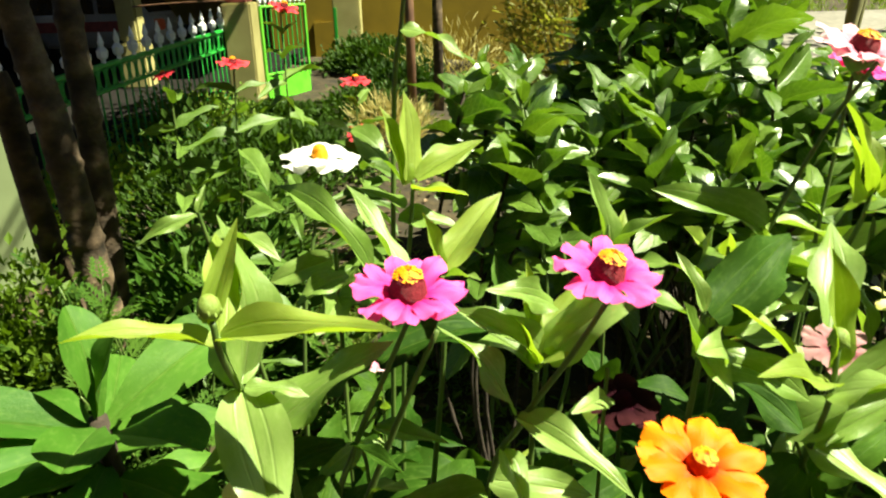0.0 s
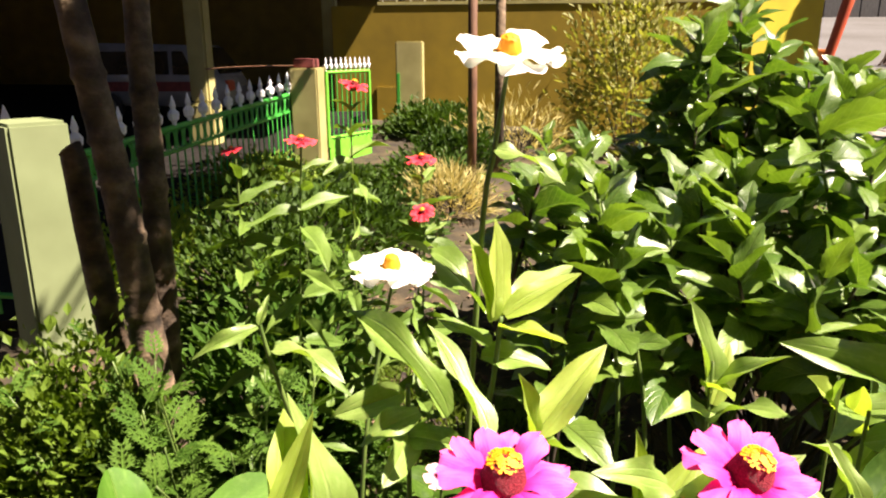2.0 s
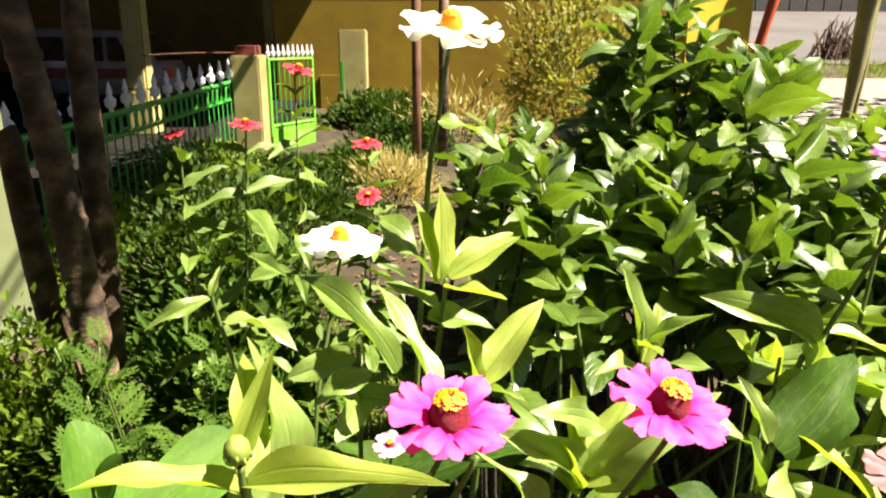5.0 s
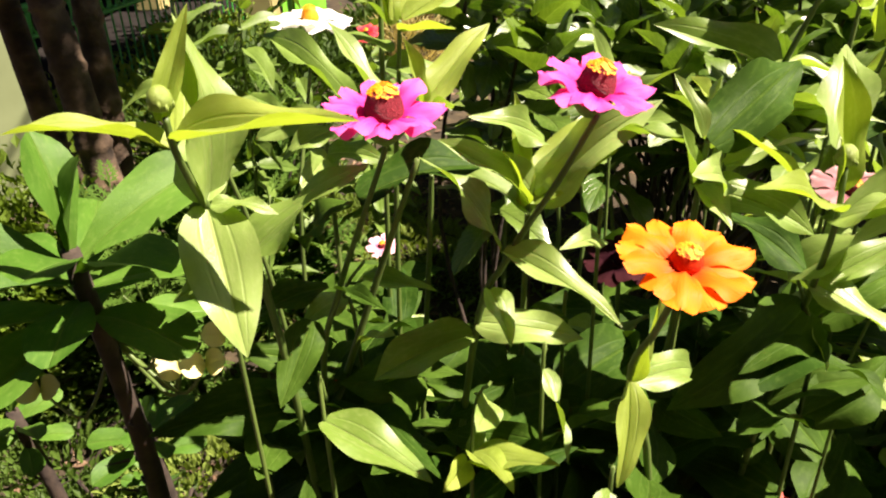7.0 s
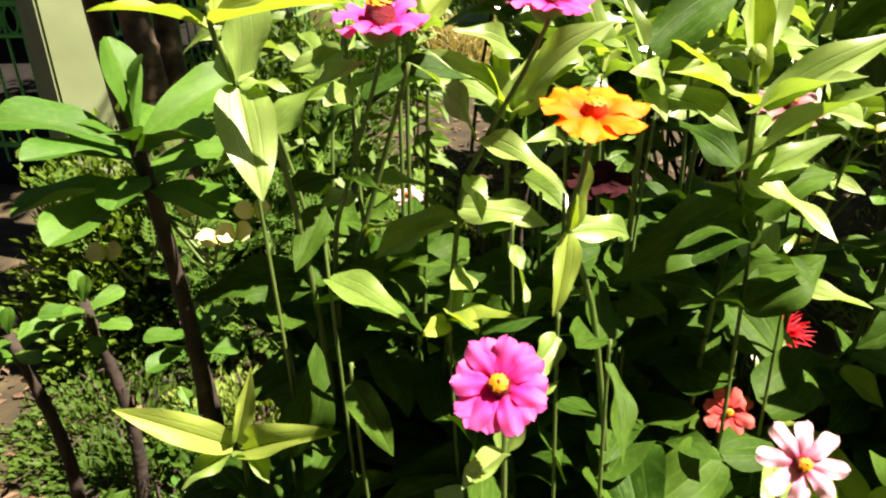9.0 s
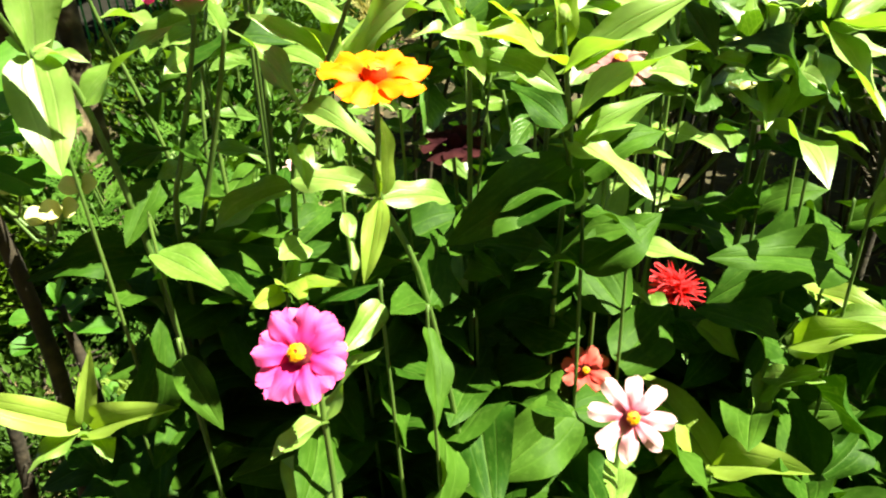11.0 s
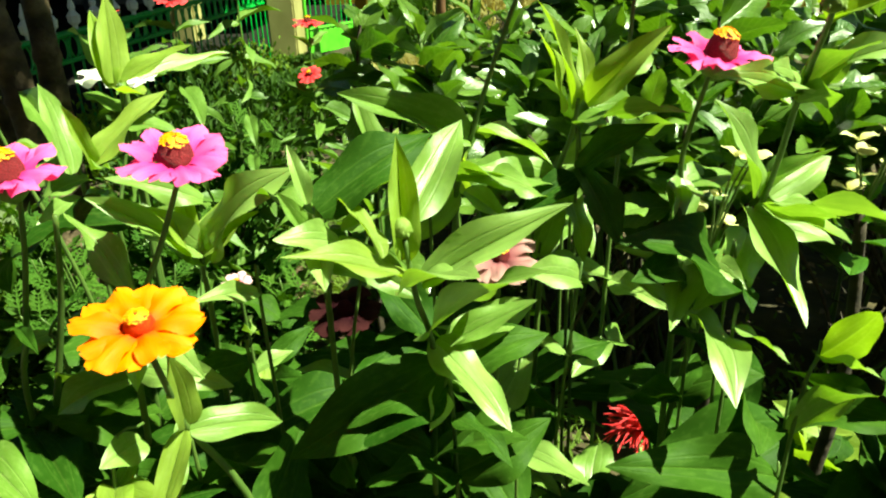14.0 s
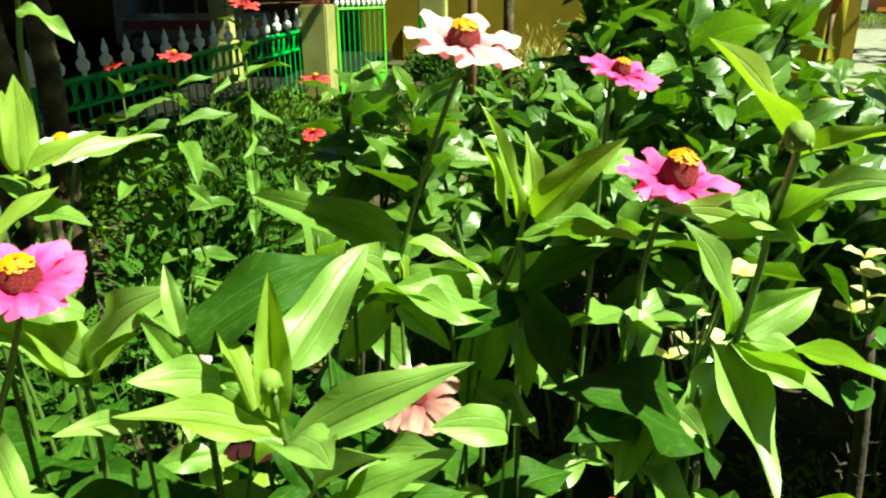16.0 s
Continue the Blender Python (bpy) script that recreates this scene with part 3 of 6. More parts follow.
def house():
    g = ground_z(0, 8)
    bm = bmesh.new()
    box(bm, (-1.9, 8.0, g - 0.4), (3.12, 8.16, 1.70), 0.01)
    wall = tagged(put("wall_terrace", finish(bm, "wall_terrace", PLASTER, False), None), "sunlit mustard-yellow plastered terrace wall", "wall", "", "structure")
    bm = bmesh.new()
    box(bm, (-1.4, 7.99, 1.70), (3.15, 8.17, 1.735), 0.004)
    part("coping", bm, CREAM, wall, "pale cream coping")
    bm = bmesh.new()
    box(bm, (-1.43, 7.975, 0.3), (-1.0, 8.0, 0.86), 0.004)
    part("plinth_panel", bm, PLASTER, wall)
    rail = thing("terrace_railing", (0.0, 8.07, 1.735), "white iron terrace railing with scrolls on the yellow wall", "railing")
    for z in (1.76, 2.45):
        bm = bmesh.new()
        box(bm, (-1.4, 8.05, z), (3.1, 8.09, z + 0.03), 0.004)
        part("rail", bm, WHITE_PAINT, rail)
    for k in range(30):
        x = -1.35 + 0.15 * k
        bm = bmesh.new()
        tube(bm, [(x, 8.07, 1.735), (x, 8.07, 2.46)], [0.009, 0.009], 6)
        part("baluster", bm, WHITE_PAINT, rail)
        if k % 3 == 1:
            bm = bmesh.new()
            pts = [(x + 0.075 + (0.012 + 0.045 * t) * math.cos(9 * t), 8.07, 1.9 + (0.012 + 0.06 * t) * math.sin(9 * t)) for t in [i / 24 for i in range(25)]]
            tube(bm, pts, [0.006] * 25, 5)
            part("scroll", bm, WHITE_PAINT, rail)
    bm = bmesh.new()
    box(bm, (-9, 11.6, 0), (3.12, 11.8, 4.2))
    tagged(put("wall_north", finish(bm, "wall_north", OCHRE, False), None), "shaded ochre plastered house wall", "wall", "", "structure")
    bm = bmesh.new()
    box(bm, (-9.2, 5.7, 0), (-9.0, 11.8, 4.2))
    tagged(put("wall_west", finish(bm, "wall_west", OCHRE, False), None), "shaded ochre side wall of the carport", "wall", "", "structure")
    # added wall, never in view, that holds back sky light from behind
    bm = bmesh.new()
    box(bm, (-9, -2.8, -0.2), (5, -2.6, 5.5), 0.02)
    tagged(put("wall_south", finish(bm, "wall_south", OCHRE, False), None), "plain wall added out of view behind the path", "wall", "", "structure")
    # roof out of view; its stepped edge is set by the shade below
    bm = bmesh.new()
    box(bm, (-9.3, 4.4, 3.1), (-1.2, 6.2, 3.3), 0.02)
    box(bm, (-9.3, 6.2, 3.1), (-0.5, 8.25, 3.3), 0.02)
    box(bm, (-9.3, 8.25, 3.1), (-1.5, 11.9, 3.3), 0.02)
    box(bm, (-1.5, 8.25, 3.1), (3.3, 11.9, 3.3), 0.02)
    tagged(put("ceiling", finish(bm, "ceiling", DARK, False), None), "unseen dark flat roof set to shade carport and terrace", "roof", "", "structure")
    for x, y, w, label in ((-2.665, 6.3, 0.085, "tall cream-yellow carport column with a moulded neck"), (-1.99, 8.3, 0.075, "cream-yellow column at the back of the carport")):
        z0 = ground_z(x, y)
        col = thing("column", (x, y, z0), label, "column", "carport columns")
        for name, lo, hi, ww in (("plinth", -0.1, 0.28, w * 1.35), ("shaft", 0.28, 1.42, w), ("neck", 1.42, 1.47, w * 1.25), ("capital", 1.47, 3.1 - z0, w * 1.12)):
            bm = bmesh.new()
            box(bm, (x - ww, y - ww, z0 + lo), (x + ww, y + ww, z0 + hi), 0.02)
            part(name, bm, CREAM, col)
    # free-standing panel beside the gate
    z0 = ground_z(-1.05, 7.5)
    post = thing("gate_pillar", (-1.05, 7.5, z0), "pale cream gate pillar before the yellow wall", "pillar", "gate pillars")
    bm = bmesh.new()
    box(bm, (-1.13, 7.42, z0 - 0.1), (-0.86, 7.6, 1.33), 0.012)
    part("shaft", bm, CREAM, post)
    bm = bmesh.new()
    box(bm, (-1.12, 7.405, 0.62), (-1.09, 7.42, 1.02), 0.003)
    part("latch_bar", bm, GREEN_PAINT, post, "green latch bar")


house()


def spear(bm, x, y, z, h, r=0.017):
    """A cast spear point."""
    tube(bm, [(x, y, z), (x, y, z + 0.12 * h), (x, y, z + 0.2 * h), (x, y, z + 0.4 * h), (x, y, z + 0.55 * h), (x, y, z + 0.66 * h), (x, y, z + h)], [0.5 * r, 0.5 * r, 1.1 * r, 1.25 * r, 0.5 * r, 0.7 * r, 0.08 * r], 6)


def fence(a, b, za, zb, n, label):
    a, b = Vector(a), Vector(b)
    c = (a + b) / 2
    f = thing("iron_fence", (c.x, c.y, ground_z(c.x, c.y)), label, "fence", "garden fences")
    for name, up, r in (("top_rail", 0.0, 0.016), ("middle_rail", -0.13, 0.011), ("bottom_rail", -0.6, 0.014)):
        bm = bmesh.new()
        tube(bm, [(a.x, a.y, za + up), (b.x, b.y, zb + up)], [r, r], 6)
        part(name, bm, GREEN_PAINT, f)
    for k in range(n + 1):
        p = a.lerp(b, k / n)
        z = za + (zb - za) * k / n
        bm = bmesh.new()
        tube(bm, [(p.x, p.y, z - 0.68), (p.x, p.y, z)], [0.006, 0.006], 6)
        part("bar", bm, GREEN_PAINT, f)
        if k % 2 == 0:
            bm = bmesh.new()
            spear(bm, p.x, p.y, z + 0.01, 0.165, 0.026)
            part("spear_point", bm, WHITE_PAINT, f, "white spear point")
        if k < n:
            q = a.lerp(b, (k + 0.5) / n)
            bm = bmesh.new()
            ring = [(q.x + 0.03 * math.cos(t) * (b - a).normalized().x, q.y + 0.03 * math.cos(t) * (b - a).normalized().y, z - 0.065 + 0.055 * math.sin(t)) for t in [i * math.tau / 14 for i in range(15)]]
            tube(bm, ring, [0.005] * 15, 5, False)
            part("ring", bm, GREEN_PAINT, f)


fence((-1.96, 2.99, 0), (-1.70, 5.62, 0), 0.80, 0.92, 32, "green iron fence with white spear points along the garden")
fence((-3.4, 2.76, 0), (-1.92, 2.68, 0), 0.89, 0.89, 18, "green iron fence with white spear points beyond the gate post")


def pillar(x0, x1, y, top, mat, label, depth=0.28, taper=0.0, cap=None):
    z0 = ground_z(x0, y) - 0.1
    p = thing("gate_pillar", ((x0 + x1) / 2, y + depth / 2, z0 + 0.1), label, "pillar", "gate pillars")
    bm = bmesh.new()
    vs = box(bm, (x0, y, z0), (x1, y + depth, top))
    cx, cy = (x0 + x1) / 2, y + depth / 2
    for v in vs:
        if v.co.z > top - 0.01:
            v.co.x, v.co.y = cx + (v.co.x - cx) * (1 - taper), cy + (v.co.y - cy) * (1 - taper)
    bmesh.ops.bevel(bm, geom=bm.edges[:], offset=0.012, segments=2, affect="EDGES")
    part("shaft", bm, mat, p)
    return p


pillar(-1.685, -1.465, 5.62, 1.12, CREAM, "cream fence pillar carrying a red brick at the gate")
yard = [ob for ob in scene.collection.objects if ob not in laid and ob.parent is None and ob.name != "wall_south"]
post = pillar(-1.865, -1.645, 2.428, 1.02, OLIVE, "pale green plastered gate post in the sun", 0.26, 0.06)
post.matrix_basis = post.matrix_basis @ Matrix.Rotation(radians(51.1), 4, "Z")
drawn_in([post], 0.72)
laid |= {post, *post.children}

bm = bmesh.new()
box(bm, (-1.66, 5.66, 1.122), (-1.5, 5.84, 1.19), 0.006)
tagged(put("brick", finish(bm, "brick", BRICK, False), None), "loose red brick lying on the fence pillar", "brick")

rod = bmesh.new()
tube(rod, smooth_line([(-2.58, 6.18, 1.1), (-2.1, 5.98, 1.125), (-1.5, 5.69, 1.136)]), [0.007] * 11, 6)
tagged(put("stick", finish(rod, "stick", RUST), None), "thin rusty rod lying from the pillar to the column", "stick")


def gate():
    a, b = Vector((-1.45, 5.85, 0)), Vector((-1.20, 6.35, 0))
    d = (b - a).normalized()
    zb, zt = 0.36, 1.08
    g = thing("metal_gate", (-1.32, 6.1, ground_z(-1.3, 6.1)), "open bright green metal gate with white spear points", "gate")
    for name, p in (("stile", a), ("stile", b)):
        bm = bmesh.new()
        tube(bm, [(p.x, p.y, ground_z(p.x, p.y) - 0.02), (p.x, p.y, zt)], [0.016, 0.016], 6)
        part(name, bm, LIME_PAINT, g)
    for z in (zt, zb + 0.2):
        bm = bmesh.new()
        tube(bm, [(a.x, a.y, z), (b.x, b.y, z)], [0.014, 0.014], 6)
        part("rail", bm, LIME_PAINT, g)
    n = 9
    for k in range(n + 1):
        p = a.lerp(b, k / n)
        bm = bmesh.new()
        tube(bm, [(p.x, p.y, zb + 0.2), (p.x, p.y, zt)], [0.006, 0.006], 6)
        part("bar", bm, GREEN_PAINT, g)
        bm = bmesh.new()
        spear(bm, p.x, p.y, zt + 0.01, 0.11, 0.015)
        part("spear_point", bm, WHITE_PAINT, g, "white spear point")
    bm = bmesh.new()
    side = Vector((-d.y, d.x, 0)) * 0.006
    vs = []
    m = 18
    for s in (-1, 1):
        low = [bm.verts.new((*(a.lerp(b, k / m) + s * side).xy, zb)) for k in range(m + 1)]
        top = [bm.verts.new((*(a.lerp(b, k / m) + s * side).xy, zb + 0.17 + 0.025 * (k % 2))) for k in range(m + 1)]
        vs.append((low, top))
        for k in range(m):
            bm.faces.new((low[k], low[k + 1], top[k + 1], top[k]))
    for k in range(m):
        bm.faces.new((vs[0][1][k], vs[0][1][k + 1], vs[1][1][k + 1], vs[1][1][k]))
        bm.faces.new((vs[0][0][k], vs[0][0][k + 1], vs[1][0][k + 1], vs[1][0][k]))
    part("kick_plate", bm, LIME_PAINT, g, "scalloped lime-green sheet panel")


gate()


def car():
    """A small white vehicle in the shade of the carport, seen past the fence."""
    x, y = -3.45, 7.3
    z = ground_z(x, y)
    c = thing("delivery_cart", (x, y, z), "small white vehicle with dark windows and red trim in the carport", "cart")
    prof = [(-1.7, 0.25), (-1.75, 0.75), (-1.6, 0.95), (-1.1, 1.65), (1.6, 1.72), (1.75, 1.4), (1.78, 0.3)]
    bm = bmesh.new()
    sides = []
    for w in (-0.78, 0.78):
        sides.append([bm.verts.new((x - px, y + w * (0.92 if pz > 1.2 else 1.0), z + pz)) for px, pz in prof])
    bm.faces.new(sides[0])
    bm.faces.new(sides[1])
    for k in range(len(prof)):
        j = (k + 1) % len(prof)
        bm.faces.new((sides[0][k], sides[0][j], sides[1][j], sides[1][k]))
    bmesh.ops.bevel(bm, geom=bm.edges[:], offset=0.05, segments=3, affect="EDGES")
    body = part("body", bm, CAR_WHITE, c, "", True)
    for x0, x1 in ((-1.3, -0.5), (-0.4, 0.4), (0.5, 1.0)):
        bm = bmesh.new()
        q = [bm.verts.new((x + px, y - 0.775 + 0.03 * k, z + pz)) for k, (px, pz) in ((0, (x0, 1.0)), (0, (x1, 1.0)), (1, (x1 - (0.25 if x1 > 0.9 else 0), 1.52)), (1, (x0, 1.52)))]
        f = bm.faces.new(q)
        r = bmesh.ops.extrude_face_region(bm, geom=[f])
        bmesh.ops.translate(bm, vec=(0, -0.012, 0), verts=[v for v in r["geom"] if isinstance(v, bmesh.types.BMVert)])
        part("window", bm, CAR_GLASS, body, "dark window")
    bm = bmesh.new()
    q = [bm.verts.new((x + px, y + py, z + pz)) for px, py, pz in ((1.585, -0.68, 1.0), (1.585, 0.68, 1.0), (1.16, 0.62, 1.58), (1.16, -0.62, 1.58))]
    f = bm.faces.new(q)
    r = bmesh.ops.extrude_face_region(bm, geom=[f])
    bmesh.ops.translate(bm, vec=(0.03, 0, 0.02), verts=[v for v in r["geom"] if isinstance(v, bmesh.types.BMVert)])
    part("windscreen", bm, CAR_GLASS, body, "dark windscreen")
    bm = bmesh.new()
    box(bm, (x + 1.62, y - 0.72, z + 0.62), (x + 1.78, y - 0.3, z + 0.86), 0.03)
    part("lamp", bm, RED_PAINT, body, "red lamp")
    bm = bmesh.new()
    box(bm, (x - 1.5, y - 0.80, z + 0.62), (x + 1.5, y - 0.775, z + 0.84), 0.008)
    part("stripe", bm, BRICK, body, "dark red side band")
    for px in (-1.1, 1.1):
        for w in (-0.74, 0.74):
            bm = bmesh.new()
            tube(bm, [(x + px, y + w - 0.09, z + 0.29), (x + px, y + w - 0.08, z + 0.29), (x + px, y + w + 0.08, z + 0.29), (x + px, y + w + 0.09, z + 0.29)], [0.24, 0.3, 0.3, 0.24], 20)
            wheel = part("wheel", bm, TYRE, c, "", True)
            bm = bmesh.new()
            tube(bm, [(x + px, y + w - 0.1, z + 0.29), (x + px, y + w + 0.1, z + 0.29)], [0.17, 0.17], 16)
            part("rim", bm, GREY_WOOD, wheel, "grey rim")
    # built at the size of a van about its foot, and scaled down
    for ob in c.children:
        ob.matrix_basis = Matrix.Scale(0.42, 4) @ ob.matrix_basis


car()
yard += [ob for ob in scene.collection.objects if ob not in laid and ob.parent is None and ob not in yard and ob.name != "wall_south"]
drawn_in(yard, 0.88)


# ---- roadside ----
def right_side():
    z0 = ground_z(2, 5.2)
    w = thing("boundary_wall", (1.8, 5.3, z0), "bright yellow plastered boundary wall ending at the forecourt", "wall", "", "structure")
    bm = bmesh.new()
    box(bm, (1.5, 5.2, z0 - 0.2), (2.08, 5.42, 2.3), 0.012)
    part("wall_panel", bm, YELLOW, w)
    w.matrix_basis = w.matrix_basis @ Matrix.Rotation(radians(24), 4, "Z")
    p = thing("sign_post", (1.62, 4.09, ground_z(1.62, 4.09)), "thin brown iron post with a red flag-like top", "post")
    bm = bmesh.new()
    tube(bm, [(1.62, 4.09, ground_z(1.62, 4.09) - 0.05), (1.625, 4.09, 1.0), (1.632, 4.09, 1.1)], [0.012, 0.012, 0.013], 8)
    part("pole", bm, RUST, p, "", True)
    bm = bmesh.new()
    tube(bm, [(1.632, 4.09, 1.1), (1.655, 4.09, 1.2), (1.71, 4.09, 1.45), (1.84, 4.09, 2.0)], [0.015, 0.024, 0.028, 0.03], 8)
    part("top", bm, RED_PAINT, p, "red-painted upper post", True)
    zc = ground_z(5.8, 13.3)
    crate = thing("plastic_crate", (5.2, 13.3, zc), "small orange plastic crate on the pavement", "crate")
    for lo, hi, name in (((5.0, 13.1, 0.0), (5.4, 13.13, 0.3), "side"), ((5.0, 13.5, 0.0), (5.4, 13.53, 0.3), "side"), ((5.0, 13.13, 0.0), (5.03, 13.5, 0.3), "end"), ((5.37, 13.13, 0.0), (5.4, 13.5, 0.3), "end"), ((4.97, 13.07, 0.3), (5.43, 13.56, 0.34), "rim")):
        bm = bmesh.new()
        box(bm, (lo[0], lo[1], zc + 0.03 + lo[2]), (hi[0], hi[1], zc + 0.03 + hi[2]), 0.004)
        part(name, bm, ORANGE_PAINT, crate)
    t = thing("sapling", (2.7, 5.0, ground_z(2.7, 5.0)), "roadside tree with two slim mossy stems", "tree")
    for dx, r0, r1 in ((0.0, 0.018, 0.058), (0.05, 0.012, 0.022)):
        bm = bmesh.new()
        tube(bm, smooth_line([(2.66 + dx, 5.0, ground_z(2.7, 5) - 0.05), (2.68 + dx, 5.0, 0.8), (2.7 + dx, 5.0, 1.1), (2.73 + dx, 5.02, 1.6), (2.9 + dx, 5.05, 3.0)]), [r0 + (r1 - r0) * min(1, i / 12) for i in range(21)], 8)
        part("trunk", bm, MOSS, t, "", True)
    # unseen crown set out over the forecourt to dapple it with shade
    r = random.Random(4)
    spots = []
    for k in range(2400):
        a, d = r.uniform(0, 6.28), math.sqrt(r.random())
        q = Vector((6.6 + 2.8 * d * math.cos(a), 6.0 + 2.6 * d * math.sin(a), 4.2 + r.gauss(0, 0.3)))
        if q.x > 5.1 and noise.noise(q * 1.6) > -0.15:
            spots.append((q, (r.gauss(0, 1), r.gauss(0, 1), -0.2)))
    for k in range(9):
        a = k * 2.399
        bm = bmesh.new()
        b, e = Vector((2.9, 5.05, 2.95)), Vector((6.6 + 2.3 * math.cos(a), 6.0 + 2.2 * math.sin(a), 4.2))
        tube(bm, smooth_line([b, b.lerp(e, 0.5) + Vector((0, 0, 0.15)), e]), [0.03 - 0.0024 * i for i in range(11)], 7)
        part("limb", bm, MOSS, t, "", True)
    tagged(foliage("crown", SHRUB_LEAF, spots, 0.2, 0.5, 17, t), kind="stuff")
    heap = thing("twig_heap", (7.1, 14.0, ground_z(7.1, 14)), "heap of dry brown twigs at the roadside", "twigs")
    r = random.Random(3)
    bm = bmesh.new()
    for k in range(60):
        a = r.uniform(0, 6.28)
        s = Vector((7.1 + 0.4 * r.gauss(0, 0.6), 14 + 0.3 * r.gauss(0, 0.6), 0))
        s.z = ground_z(s.x, s.y)
        e = s.lerp(Vector((7.1, 14, s.z)), 0.6) + Vector((r.gauss(0, 0.15), r.gauss(0, 0.15), r.uniform(0.15, 0.8)))
        tube(bm, [s, s.lerp(e, 0.5) + Vector((r.gauss(0, 0.05), 0, 0.05)), e], [0.02, 0.014, 0.006], 5)
    ob = part("twig_tangle", bm, TWIG, heap)
    tagged(ob, kind="stuff")
    # boarded fence and sheds across the road
    far = thing("board_fence", (12, 33.6, ground_z(12, 33.6)), "weathered grey board fence across the road", "fence")
    for k in range(80):
        x = 2.8 + 0.75 * k
        zz = ground_z(x, 33.6)
        bm = bmesh.new()
        box(bm, (x, 33.6, zz - 0.1), (x + 0.7, 33.68, zz + 1.9 + 0.15 * r.random()), 0.01)
        part("board", bm, GREY_WOOD, far)
    shed = thing("far_house", (20, 40, ground_z(20, 40)), "grey house with a dark tiled roof across the road", "house")
    zz = ground_z(20, 40)
    bm = bmesh.new()
    box(bm, (4, 39, zz - 0.5), (60, 46, zz + 3.2), 0.05)
    part("wall", bm, GREY_WOOD, shed)
    bm = bmesh.new()
    v = [bm.verts.new(p) for p in ((3, 38, zz + 3.1), (61, 38, zz + 3.1), (61, 42.5, zz + 5.2), (3, 42.5, zz + 5.2), (61, 47, zz + 3.1), (3, 47, zz + 3.1))]
    for f in ((0, 1, 2, 3), (3, 2, 4, 5), (0, 3, 5), (1, 4, 2), (0, 5, 4, 1)):
        bm.faces.new([v[i] for i in f])
    part("roof", bm, DARK, shed, "dark tiled roof")
    for k in range(6):
        bm = bmesh.new()
        box(bm, (9 + 7 * k, 38.95, zz + 1.0), (10.6 + 7 * k, 39.02, zz + 2.3), 0.02)
        part("window", bm, CAR_GLASS, shed, "dark window")


MOSS = grained("mossy_bark", ((0.3, (0.14, 0.14, 0.05)), (0.7, (0.26, 0.25, 0.11))), 14, 0.85, 0.5, stretch=(1, 1, 0.4))
right_side()


def poles():
    for x, y, lab in ((-0.215, 4.4, "thin rusty iron pole standing in the bed"), (-0.062, 5.0, "grey-brown wooden stake behind the iron pole")):
        z0 = ground_z(x, y)
        p = thing("stake", (x, y, z0), lab, "stake", "garden stakes")
        bm = bmesh.new()
        tube(bm, [(x, y, z0 - 0.05), (x + 0.004, y, 1.0), (x, y, 2.4)], [0.029, 0.028, 0.027] if y < 4.7 else [0.036, 0.035, 0.033], 10)
        part("shaft", bm, RUST if y < 4.7 else BARK, p, "", True)


poles()


